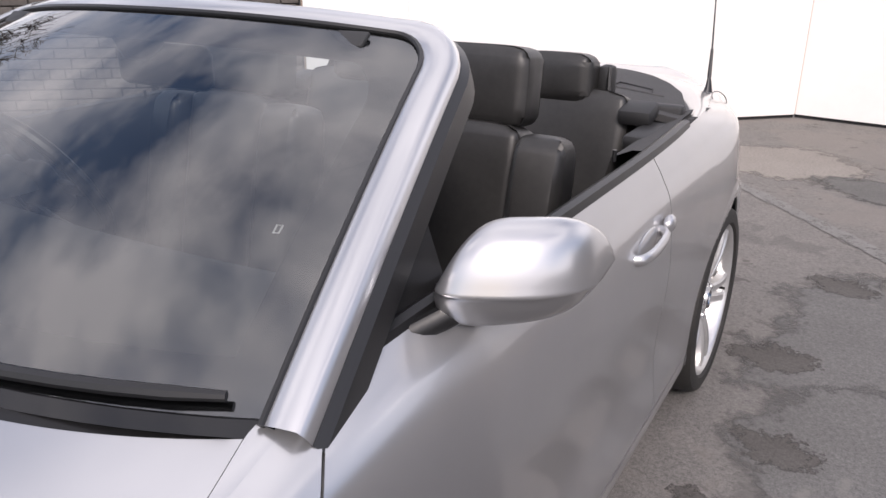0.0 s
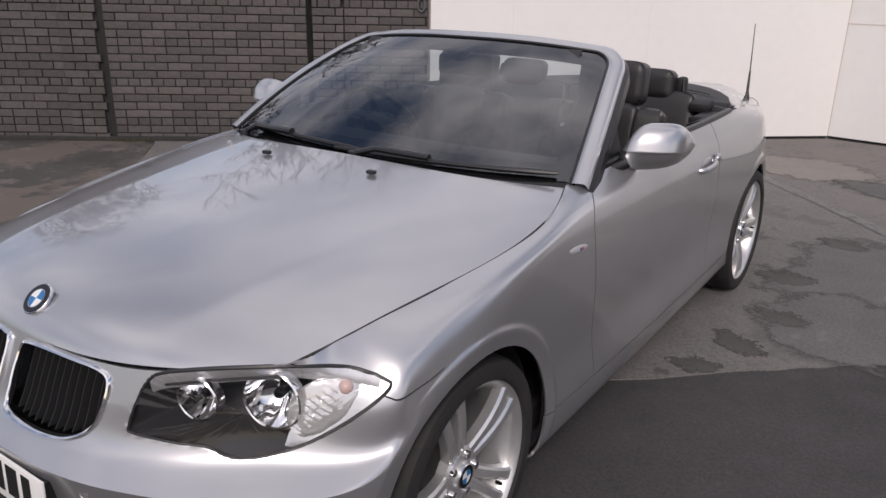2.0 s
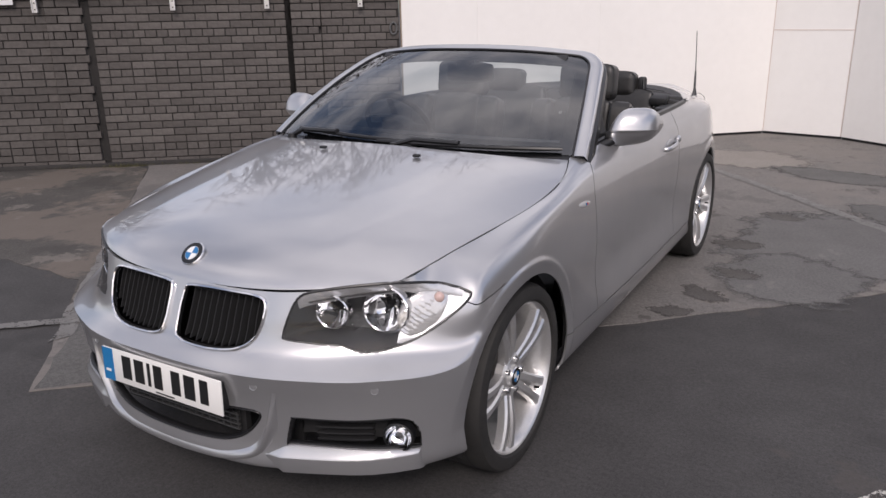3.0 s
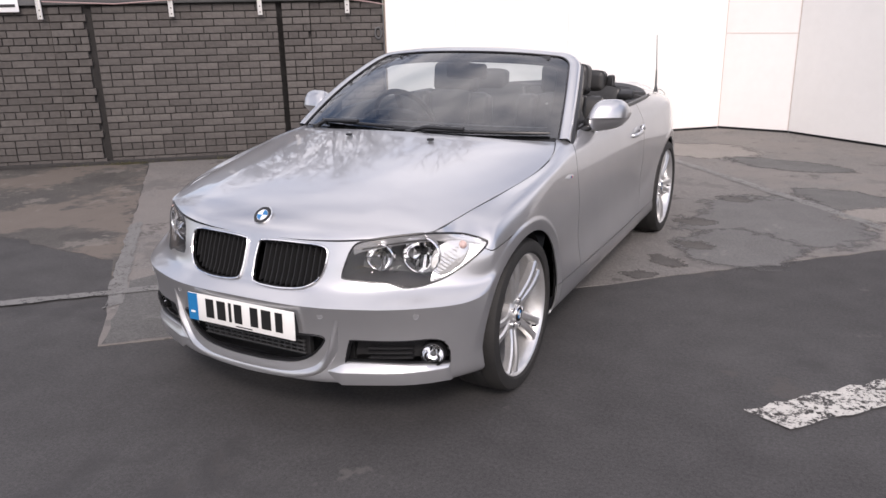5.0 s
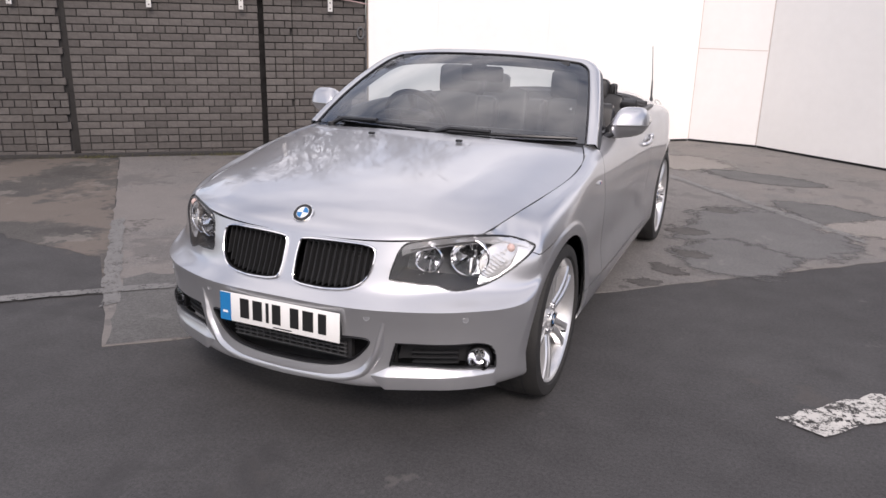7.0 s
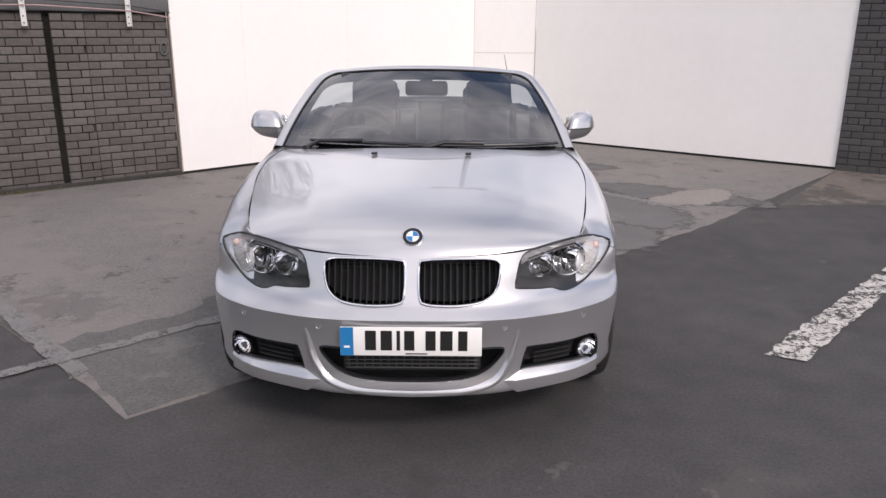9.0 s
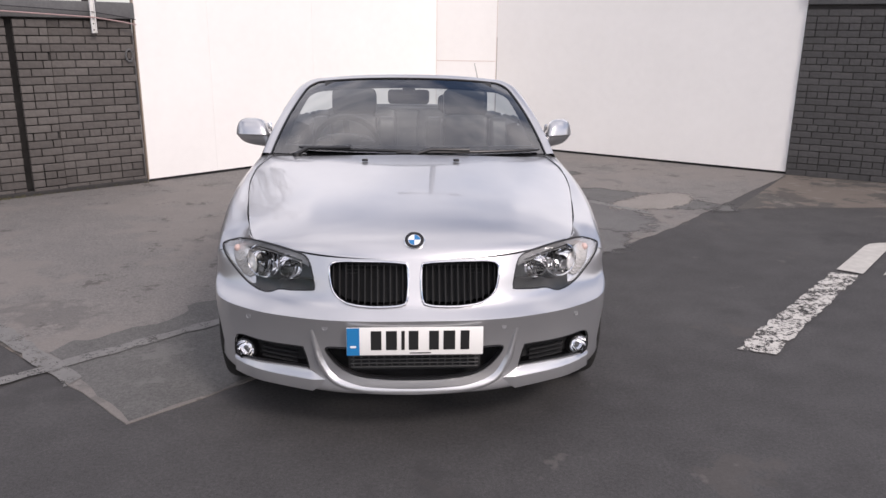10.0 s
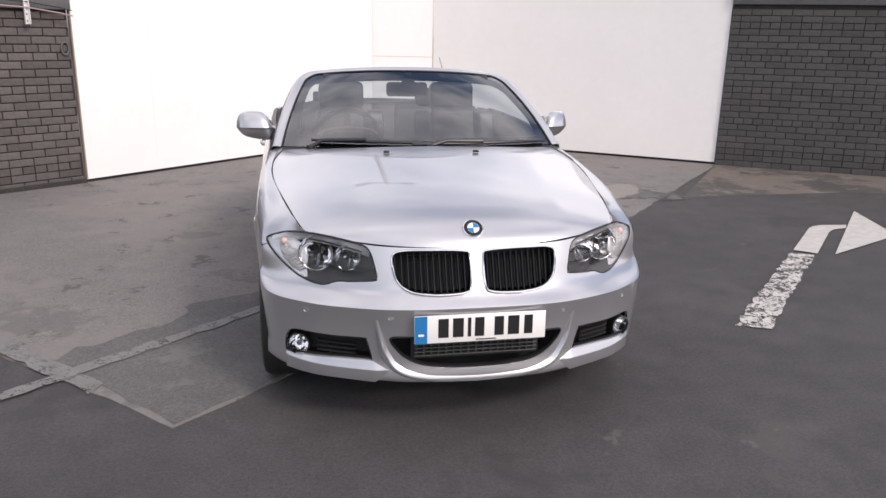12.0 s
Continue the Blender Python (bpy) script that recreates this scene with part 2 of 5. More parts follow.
def spline(P, t):
    """Catmull-Rom through the rows of P, at the parameters t."""
    P, t = np.asarray(P, float), np.atleast_1d(np.asarray(t, float))
    n = len(P)
    Q = np.concatenate([[2 * P[0] - P[1]], P, [2 * P[-1] - P[-2]]])
    i = np.clip(np.floor(t).astype(int), 0, n - 2)
    f = (t - i).reshape((-1,) + (1,) * (P.ndim - 1))
    a, b, c, d = Q[i], Q[i + 1], Q[i + 2], Q[i + 3]
    return 0.5 * (2 * b + (c - a) * f + (2 * a - 5 * b + 4 * c - d) * f ** 2 + (3 * b - a - 3 * c + d) * f ** 3)


def rounded(points, per=8):
    """A closed smooth outline through points."""
    n = len(points)
    P = [points[k % n] for k in range(-2, n + 3)]
    return [tuple(p) for p in spline(P, np.linspace(2, n + 2, n * per, endpoint=False))]


def inside(x, z, poly):
    odd = False
    for i in range(len(poly)):
        (x1, z1), (x2, z2) = poly[i - 1], poly[i]
        if (z1 > z) != (z2 > z) and x < (x2 - x1) * (z - z1) / (z2 - z1) + x1:
            odd = not odd
    return odd


def nearest(x, z, poly):
    best = None
    for i in range(len(poly)):
        a, b = Vector(poly[i - 1]), Vector(poly[i])
        d = b - a
        k = max(0.0, min(1.0, (Vector((x, z)) - a).dot(d) / max(d.length_squared, 1e-12)))
        q = a + d * k
        e = (q - Vector((x, z))).length
        if best is None or e < best[0]:
            best = (e, q)
    return best[1]


# ---------------------------------------------------------------- setting
def flat_sheet(name, outline, z, mat, label, category, low=None):
    b = bmesh.new()
    if low is None:
        b.faces.new([b.verts.new((x, y, z)) for x, y in outline])
    else:
        prism_bm(outline, low, z, b)
    ob = part(name, b, mat)
    return tagged(ob, label, category, kind="structure")


flat_sheet("ground", [(-400, -400), (400, -400), (400, 400), (-400, 400)], 0.0, NEW_TAR, "dark grey asphalt car park ground with fine grit", "ground")
CORNER, DIR_R, DIR_L = Vector((-1.20, 0.24)), Vector((1.0, 0.95)).normalized(), Vector((-1.0, 0.99)).normalized()
SEAM_MID = Vector((2.31, 3.56))


def ragged(a, b, step=0.11, amount=0.012):
    a, b = Vector(a), Vector(b)
    n = max(2, int((b - a).length / step))
    side = (b - a).normalized().orthogonal()
    return [tuple(a.lerp(b, k / n) + side * random.uniform(-amount, amount)) for k in range(n)]


R_END, L_END = Vector((4.62, 6.12)), CORNER + DIR_L * 5.3
flat_sheet("old_pavement", ragged(CORNER, SEAM_MID) + ragged(SEAM_MID, R_END) + [tuple(R_END), (6, 14), (-8, 12)] + ragged(L_END, CORNER), 0.005, OLD_TAR,
           "older light grey asphalt with brown stains", "pavement", low=-0.02)
flat_sheet("stained_pavement", [(-14, 0.3)] + ragged((-4.3, 1.35), (-2.3, 1.25), 0.11, 0.03) + [(-2.3, 1.25), tuple(CORNER + DIR_L * 0.5), tuple(CORNER + DIR_L * 5.0), (-9, 5), (-16, 2)], 0.003, STAIN_TAR,
           "dirty brown stained asphalt beside the brick wall", "pavement", low=-0.02)
flat_sheet("far_pavement", [(3.2, 4.3), (5.2, 4.35), (7.5, 3.4), (9.5, 4.2), (7, 8.0), tuple(R_END)], 0.003, STAIN_TAR,
           "brown stained asphalt beside the dark brick wall", "pavement", low=-0.02)


def marking(name, outline, mat, label, z=0.009):
    b = bmesh.new()
    b.faces.new([b.verts.new((x, y, z)) for x, y in outline])
    return tagged(part(name, b, mat), label, "road marking", kind="structure")


marking("arrow_stem_marking", ragged((1.72, 0.94), (3.02, 2.29), 0.05, 0.014) + ragged((3.14, 2.17), (1.86, 0.83), 0.05, 0.014), MARKING, "worn white painted arrow stem on the asphalt")
marking("arrow_bend_marking", [(3.06, 2.32), (3.64, 2.93), (3.72, 2.99), (3.82, 3.02), (4.06, 3.00), (3.98, 2.90), (3.84, 2.87), (3.74, 2.80), (3.19, 2.21)], MARKING_SOLID, "white painted arrow bend on the asphalt")
marking("arrow_head_marking", [(3.31, 2.17), (4.53, 3.49), (4.24, 2.62)], MARKING_SOLID, "white painted arrow head on the asphalt")
marking("bay_line", ragged((-2.9, 2.03), (-1.52, 0.66), 0.06, 0.012) + ragged((-1.60, 0.60), (-2.97, 1.97), 0.06, 0.012), MARKING_FAINT, "faded white parking bay line")
marking("bay_line", ragged((-3.0, -0.26), (-0.2, 2.27), 0.08, 0.012) + ragged((-0.14, 2.21), (-2.95, -0.32), 0.08, 0.012), MARKING_FAINT, "faded thin white parking bay line", 0.0115)
marking("bay_line", ragged((0.2, 6.45), (2.35, 4.1), 0.09, 0.014) + ragged((2.28, 4.03), (0.13, 6.38), 0.09, 0.014), MARKING_FAINT, "faded white parking bay line")


def ragged_edge(m, strength=0.9, scale=2.2, sharp=0.16):
    """Lets a sheet end in a ragged outline inside its bounds."""
    nt = m.node_tree
    co = node(m, "ShaderNodeVectorMath")
    co.operation = "SUBTRACT"
    link(m, coords(m, "Generated"), co.inputs[0])
    co.inputs[1].default_value = (0.5, 0.5, 0.0)
    flat = node(m, "ShaderNodeVectorMath")
    flat.operation = "MULTIPLY"
    link(m, co.outputs[0], flat.inputs[0])
    flat.inputs[1].default_value = (2.0, 2.0, 0.0)
    ln = node(m, "ShaderNodeVectorMath")
    ln.operation = "LENGTH"
    link(m, flat.outputs[0], ln.inputs[0])
    wob = mix(m, 0.35, noise_of(m, scale, 6, 0.6), noise_of(m, scale * 6, 5, 0.65))
    a = node(m, "ShaderNodeMath")
    a.operation = "MULTIPLY_ADD"
    link(m, wob, a.inputs[0])
    a.inputs[1].default_value = -strength * 2
    link(m, ln.outputs["Value"], a.inputs[2])
    f = ramp(m, a.outputs[0], [(0.0, 1.0), (sharp, 0.0)])
    b = node(m, "ShaderNodeMath")
    b.operation = "ADD"
    link(m, a.outputs[0], b.inputs[0])
    b.inputs[1].default_value = strength - 0.66
    link(m, b.outputs[0], f.node.inputs[0])
    clear, sh = node(m, "ShaderNodeBsdfTransparent"), node(m, "ShaderNodeMixShader")
    link(m, f, sh.inputs[0])
    link(m, clear.outputs[0], sh.inputs[1])
    link(m, bsdf(m).outputs[0], sh.inputs[2])
    link(m, sh.outputs[0], nt.nodes["Material Output"].inputs["Surface"])
    return m


STAIN_LEVEL = [0.0068]


def stain(name, centre, size, turn, mat, label):
    """A flat stain about its centre, on the old asphalt."""
    b = bmesh.new()
    w, d = size
    b.faces.new([b.verts.new((x * w / 2, y * d / 2, 0)) for x, y in ((-1, -1), (1, -1), (1, 1), (-1, 1))])
    ob = part(name, b, mat)
    STAIN_LEVEL[0] += 0.00012
    ob.matrix_world = pose(centre[0], centre[1], STAIN_LEVEL[0], 0, 0, turn)
    return tagged(ob, label, "stain", kind="structure")


DAMP = ragged_edge(asphalt_material("damp_asphalt", (0.090, 0.088, 0.085), (0.120, 0.117, 0.112)), 0.8, 1.6)
GREY_TAR = ragged_edge(asphalt_material("grey_asphalt", (0.108, 0.105, 0.102), (0.138, 0.134, 0.130), [(1.6, 0.60, (0.19, 0.182, 0.17), 0.7)]), 0.8, 1.4)
PALE = ragged_edge(asphalt_material("pale_dust", (0.205, 0.187, 0.170), (0.245, 0.222, 0.200)), 0.8, 1.8)
OIL = ragged_edge(asphalt_material("oily_asphalt", (0.066, 0.060, 0.056), (0.095, 0.088, 0.082)), 2.0, 6.5, 0.25)
# a patch of darker asphalt beside the car, with a ragged outline
darkened = bmesh.new()
darkened_edge = ragged((-1.20, 0.262), (-0.30, 1.12), 0.1, 0.02) + ragged((-0.30, 1.12), (-0.55, 2.2), 0.1, 0.06) + ragged((-0.55, 2.2), (-1.28, 1.72), 0.1, 0.06) + ragged((-1.28, 1.72), (-1.42, 1.38), 0.06, 0.04) + ragged((-1.42, 1.38), (-1.84, 1.12), 0.06, 0.04) + ragged((-1.84, 1.00), (-1.20, 0.262), 0.1, 0.01)
darkened.faces.new([darkened.verts.new((x, y, 0.0066)) for x, y in darkened_edge])
tagged(part("darkened_patch", darkened, asphalt_material("darkened_asphalt", (0.080, 0.078, 0.075), (0.118, 0.114, 0.109), [(3.4, 0.56, (0.15, 0.145, 0.138), 0.6)])), "darker patch on the old asphalt", "stain", kind="structure")
stain("grey_stain", (1.62, 4.05), (1.7, 2.3), -20, GREY_TAR, "smooth grey patch on the brown asphalt")
stain("grey_stain", (1.45, 3.22), (1.1, 1.1), -45, GREY_TAR, "smooth grey patch on the brown asphalt")
stain("grey_stain", (2.35, 4.75), (2.2, 0.9), -28, DAMP, "dark damp streak on the brown asphalt")
stain("pale_stain", (0.62, 6.85), (1.5, 1.3), 0, PALE, "pale dusty patch on the asphalt")
stain("pale_stain", (2.50, 4.62), (1.5, 0.7), 42, PALE, "pale dusty patch on the asphalt")
stain("oil_stain", (1.05, 3.75), (0.34, 0.26), 30, OIL, "dark oil stain on the brown asphalt")
stain("oil_stain", (1.15, 3.15), (0.28, 0.22), 10, OIL, "dark oil stain on the brown asphalt")
stain("oil_stain", (1.05, 2.72), (0.32, 0.20), -20, OIL, "dark oil stain on the brown asphalt")
stain("oil_stain", (0.95, 2.40), (0.24, 0.17), 40, OIL, "dark oil stain on the brown asphalt")
stain("oil_stain", (1.22, 4.60), (0.32, 0.24), 0, OIL, "dark oil stain on the brown asphalt")
stain("oil_stain", (1.5, 6.3), (1.6, 0.7), -10, DAMP, "dark damp streak on the brown asphalt")


def board(name, a, b, height, thick, seams, label, joint=None, edges=()):
    """A run of tall white sheets along the line a to b."""
    a, b = Vector(a), Vector(b)
    run = (b - a).length
    yaw = math.atan2((b - a).y, (b - a).x)
    e = new(name)
    e.matrix_world = Matrix.Translation((a.x, a.y, 0)) @ Matrix.Rotation(yaw, 4, 'Z')
    cuts = [0.0] + list(seams) + [run]
    for s0, s1 in zip(cuts, cuts[1:]):
        levels = [0.035, joint, height] if joint else [0.035, height]
        for z0, z1 in zip(levels, levels[1:]):
            part("panel", box_bm((s1 - s0 - 0.001, thick, z1 - z0 - 0.001), ((s0 + s1) / 2, 0, (z0 + z1) / 2), 0.0006, segments=1), BOARD, e)
    for x in edges:
        part("edge_strip", box_bm((0.012, thick + 0.014, height - 0.03), (-0.008 if x == 0 else run + 0.008, 0.004, height / 2 + 0.015)), BOARD_EDGE, e)
    if joint:
        for x in (0.004, run - 0.004):
            part("joint_strip", box_bm((0.009, 0.004, height - 0.04), (x, -thick / 2 - 0.0015, height / 2 + 0.02)), BOARD_JOINT, e)
        part("joint_strip", box_bm((run - 0.02, 0.004, 0.008), (run / 2, -thick / 2 - 0.0015, joint)), BOARD_JOINT, e)
    # near-black box under the panels, standing in for the shade in the gap
    part("gap_shade", box_bm((run, thick * 0.5, 0.05), (run / 2, 0.01, 0.021)), DARK, e)
    for s in np.arange(0.6, run, 1.22):
        part("batten", box_bm((0.05, 0.07, height - 0.05), (s, thick / 2 + 0.038, height / 2 + 0.02)), BOARD_EDGE, e)
    return tagged(e, label, "wall", kind="structure")


board("wall_white_west", (-2.78, 5.62), (0.47, 8.60), 2.5, 0.03, [0.82, 2.23], "tall smooth white board screen standing on the asphalt", edges=(0,))
board("wall_white_middle", (0.48, 8.62), (1.345, 8.49), 2.5, 0.03, [], "narrow white board panel with a level joint", joint=1.22)
board("wall_white_east", (1.355, 8.48), (4.62, 6.16), 2.5, 0.03, [], "tall smooth white board screen with a bare edge", edges=(1,))

# ---------------------------------------------------------------- the car's body surface
Z_FRONT = [(0.226, 0.243, 0.33, 0.45, 0.548, 0.600, 0.69, 0.757),
           (0.226, 0.243, 0.33, 0.45, 0.547, 0.600, 0.69, 0.757),
           (0.226, 0.246, 0.33, 0.45, 0.543, 0.597, 0.69, 0.765),
           (0.212, 0.240, 0.33, 0.45, 0.540, 0.588, 0.69, 0.787),
           (0.205, 0.240, 0.33, 0.45, 0.540, 0.590, 0.70, 0.806)]
Y_FRONT = [(0.08, 0.018, 0.022, 0.016, 0.000, 0.052, 0.095, 0.125),
           (0.09, 0.032, 0.038, 0.030, 0.012, 0.071, 0.11, 0.138),
           (0.14, 0.092, 0.096, 0.086, 0.067, 0.140, 0.172, 0.195),
           (0.25, 0.197, 0.198, 0.188, 0.172, 0.280, 0.325, 0.335),
           (0.42, 0.38, 0.370, 0.360, 0.344, 0.430, 0.46, 0.46)]
X_FRONT = [(0.0,) * 8, (0.26,) * 8, (0.45,) * 8, (0.65,) * 8,
           (0.77, 0.80, 0.808, 0.814, 0.811, 0.808, 0.806, 0.688)]
# the sides: y of each level, x of each level, z of each level
SIDE = [
    ((0.55,) * 7 + (0.56,), (0.80, 0.845, 0.858, 0.862, 0.860, 0.852, 0.822, 0.715), (0.18, 0.24, 0.35, 0.48, 0.59, 0.66, 0.765, 0.825)),
    ((0.775,) * 8, (0.80, 0.848, 0.866, 0.872, 0.872, 0.862, 0.828, 0.752), (0.175, 0.23, 0.345, 0.50, 0.66, 0.775, 0.832, 0.848)),
    ((1.08,) * 7 + (1.12,), (0.80, 0.850, 0.866, 0.866, 0.868, 0.858, 0.836, 0.796), (0.175, 0.23, 0.345, 0.50, 0.66, 0.84, 0.880, 0.896)),
    ((1.46, 1.46, 1.46, 1.44, 1.41, 1.40, 1.44, 1.525), (0.80, 0.852, 0.870, 0.859, 0.869, 0.854, 0.826, 0.765), (0.175, 0.23, 0.335, 0.49, 0.68, 0.860, 0.925, 0.966)),
    ((2.05,) * 8, (0.80, 0.852, 0.872, 0.858, 0.872, 0.861, 0.836, 0.805), (0.175, 0.23, 0.325, 0.49, 0.70, 0.868, 0.943, 1.000)),
    ((2.67, 2.67, 2.67, 2.67, 2.66, 2.65, 2.64, 2.63), (0.80, 0.852, 0.872, 0.859, 0.875, 0.866, 0.843, 0.815), (0.175, 0.23, 0.325, 0.49, 0.71, 0.878, 0.950, 1.005)),
    ((3.05,) * 8, (0.80, 0.852, 0.868, 0.872, 0.882, 0.869, 0.841, 0.800), (0.175, 0.23, 0.325, 0.49, 0.71, 0.880, 0.953, 1.003)),
    ((3.435,) * 8, (0.80, 0.85, 0.866, 0.876, 0.878, 0.862, 0.823, 0.760), (0.18, 0.24, 0.345, 0.50, 0.70, 0.90, 0.955, 0.985)),
    ((3.86,) * 8, (0.76, 0.795, 0.812, 0.820, 0.806, 0.768, 0.728, 0.665), (0.20, 0.26, 0.37, 0.50, 0.70, 0.875, 0.930, 0.955)),
    ((4.13, 4.15, 4.16, 4.17, 4.17, 4.16, 4.13, 4.08), (0.62, 0.655, 0.67, 0.675, 0.665, 0.645, 0.61, 0.55), (0.22, 0.28, 0.38, 0.52, 0.70, 0.87, 0.930, 0.955)),
    ((4.30, 4.33, 4.35, 4.36, 4.36, 4.35, 4.30, 4.22), (0.40,) * 8, (0.22, 0.28, 0.38, 0.52, 0.70, 0.89, 0.96, 0.985)),
    ((4.32, 4.35, 4.37, 4.38, 4.38, 4.37, 4.32, 4.23), (0.0,) * 8, (0.22, 0.28, 0.38, 0.52, 0.70, 0.89, 0.965, 0.99)),
]
CAGE = np.array([list(zip(x, y, z)) for x, y, z in zip(X_FRONT, Y_FRONT, Z_FRONT)] + [list(zip(x, y, z)) for y, x, z in SIDE])
MIRRORED = np.array([-1.0, 1.0, 1.0])
CAGE = np.concatenate([[CAGE[1] * MIRRORED], CAGE, [CAGE[-2] * MIRRORED]])
ARCHES = ((0.774, 0.329, 0.361), (3.435, 0.330, 0.356))


def shell(u, v):
    """Points of the body's skin: u runs from nose to tail, v from sill to shoulder."""
    u, v = np.atleast_1d(u), np.atleast_1d(v)
    rows = spline(CAGE, u + 1)
    P = np.empty((len(u), v.shape[-1], 3))
    for k in range(len(u)):
        vk = v[k] if v.ndim > 1 else v
        P[k] = spline(rows[k], vk)
        # the bumper's crease: a true corner in front that fades out round the side
        w = min(1.0, max(0.0, (4.9 - u[k]) / 1.1))
        if w:
            P[k] += w * (np.where((vk < 4)[:, None], spline(rows[k][:5], np.minimum(vk, 4)), spline(rows[k][4:], np.maximum(vk, 4) - 4)) - P[k])
    # flat upright bands round the wheel arches
    for cy, cz, r in ARCHES:
        d = np.hypot(P[..., 1] - cy, P[..., 2] - cz)
        w = np.clip((r + 0.056 - d) / 0.012, 0, 1) * (P[..., 0] > 0.5) * np.clip((P[..., 2] - 0.24) / 0.08, 0, 1)
        lift = 0.001 + 0.008 * np.clip((P[..., 1] - cy + 0.30) / 0.25, 0, 1)
        P[..., 0] += (lift - 0.20 * np.clip(r + 0.056 - d, 0, 0.07)) * w
    return P


def cut_hole(bm, poly, test, plane):
    """Opens the sheet within an outline in the plane's two axes, and draws its rim onto the outline."""
    a, b = plane
    lo_a, hi_a = min(p[0] for p in poly), max(p[0] for p in poly)
    lo_b, hi_b = min(p[1] for p in poly), max(p[1] for p in poly)
    gone = []
    for f in bm.faces:
        c = f.calc_center_median()
        if lo_a < c[a] < hi_a and lo_b < c[b] < hi_b and test(c) and inside(c[a], c[b], poly):
            gone.append(f)
    rim = {v for f in gone for v in f.verts}
    bmesh.ops.delete(bm, geom=gone, context='FACES')
    for v in rim:
        if v.is_valid and v.link_faces:
            q = nearest(v.co[a], v.co[b], poly)
            v.co[a], v.co[b] = q[0], q[1]


def mirrored(poly):
    return [(-x, z) for x, z in poly][::-1]


def thicken(bm, amount, centre=(0.0, 2.1, 0.45)):
    """Gives an open sheet a thickness towards the car's inside."""
    bmesh.ops.recalc_face_normals(bm, faces=bm.faces)
    c = Vector(centre)
    if sum(f.normal.dot(f.calc_center_median() - c) for f in bm.faces) < 0:
        bmesh.ops.reverse_faces(bm, faces=bm.faces)
    bm.normal_update()
    outer = [[v for v in f.verts] for f in bm.faces]
    rim = [e for e in bm.edges if e.is_boundary]
    twin = {v: bm.verts.new(v.co - v.normal * abs(amount)) for v in list(bm.verts)}
    for f in outer:
        bm.faces.new([twin[v] for v in reversed(f)])
    for e in rim:
        loop = e.link_loops[0]
        a, b = loop.vert, loop.link_loop_next.vert
        bm.faces.new((b, a, twin[a], twin[b]))


def skin(u0, u1, nu, low, high, nv, both=False, flip=False, crease=None):
    """A panel of the skin; low and high are levels or functions of u."""
    us = np.linspace(u0, u1, nu)
    lo = np.array([low(u) if callable(low) else low for u in us])
    hi = np.array([high(u) if callable(high) else high for u in us])
    V = lo[:, None] + (hi - lo)[:, None] * np.linspace(0, 1, nv)[None, :]
    if crease:
        V = np.concatenate([lo[:, None] + (crease - lo)[:, None] * np.linspace(0, 1, nv // 2)[None, :], crease + (hi - crease)[:, None] * np.linspace(0, 1, nv // 2)[None, 1:]], axis=1)
    P = shell(us, V)
    if both:
        P = np.concatenate([P[:0:-1] * MIRRORED, P])
    if flip:
        P = P * MIRRORED
    return grid_bm(P.tolist())


def circle(cy, cz, r, n=64):
    return [(cy + r * math.cos(k * 2 * math.pi / n), cz + r * math.sin(k * 2 * math.pi / n)) for k in range(n)]


KIDNEY = rounded([(0.026, 0.738), (0.020, 0.68), (0.026, 0.612), (0.050, 0.594), (0.12, 0.588), (0.20, 0.589), (0.272, 0.600), (0.316, 0.632), (0.333, 0.69), (0.328, 0.734), (0.29, 0.750), (0.20, 0.753), (0.11, 0.752), (0.05, 0.748)])
LAMP = rounded([(0.386, 0.640), (0.394, 0.69), (0.408, 0.735), (0.43, 0.757), (0.49, 0.770), (0.57, 0.779), (0.65, 0.779), (0.73, 0.758), (0.793, 0.734), (0.808, 0.722), (0.800, 0.700), (0.777, 0.673), (0.74, 0.640), (0.695, 0.610), (0.65, 0.594), (0.605, 0.588), (0.57, 0.595), (0.535, 0.610), (0.49, 0.616), (0.43, 0.625), (0.398, 0.630)])
INTAKE = rounded([(-0.345, 0.425), (-0.31, 0.355), (-0.235, 0.312), (-0.12, 0.297), (0.0, 0.294), (0.12, 0.297), (0.235, 0.312), (0.31, 0.355), (0.345, 0.425), (0.20, 0.430), (0.0, 0.430), (-0.20, 0.430)])
SIDE_INTAKE = rounded([(0.412, 0.326), (0.424, 0.38), (0.434, 0.410), (0.445, 0.416), (0.56, 0.413), (0.66, 0.412), (0.70, 0.410), (0.730, 0.395), (0.744, 0.36), (0.746, 0.31), (0.738, 0.300), (0.66, 0.312), (0.55, 0.322), (0.44, 0.325), (0.418, 0.324)])

car = new("convertible_car")
tagged(car, "silver metallic two-door convertible car with its roof folded down", "car")


def bumper_top(u):
    return 7.0 if u <= 3.0 else 7.0 - 1.15 * min(1.0, (u - 3.0) / 1.2) - 0.55 * max(0.0, u - 4.2)


def front_bumper():
    bm = skin(0, 5.35, 200, 0, bumper_top, 156, both=True, crease=4.0)
    front = lambda c: c.y < 0.55
    for poly in (KIDNEY, mirrored(KIDNEY), LAMP, mirrored(LAMP), INTAKE, SIDE_INTAKE, mirrored(SIDE_INTAKE)):
        cut_hole(bm, poly, front, (0, 2))
    cut_hole(bm, circle(*ARCHES[0]), lambda c: abs(c.x) > 0.6, (1, 2))
    thicken(bm, 0.012)
    return part("front_bumper", bm, PAINT, car, "silver painted front bumper with three dark air intakes")


front_bumper()


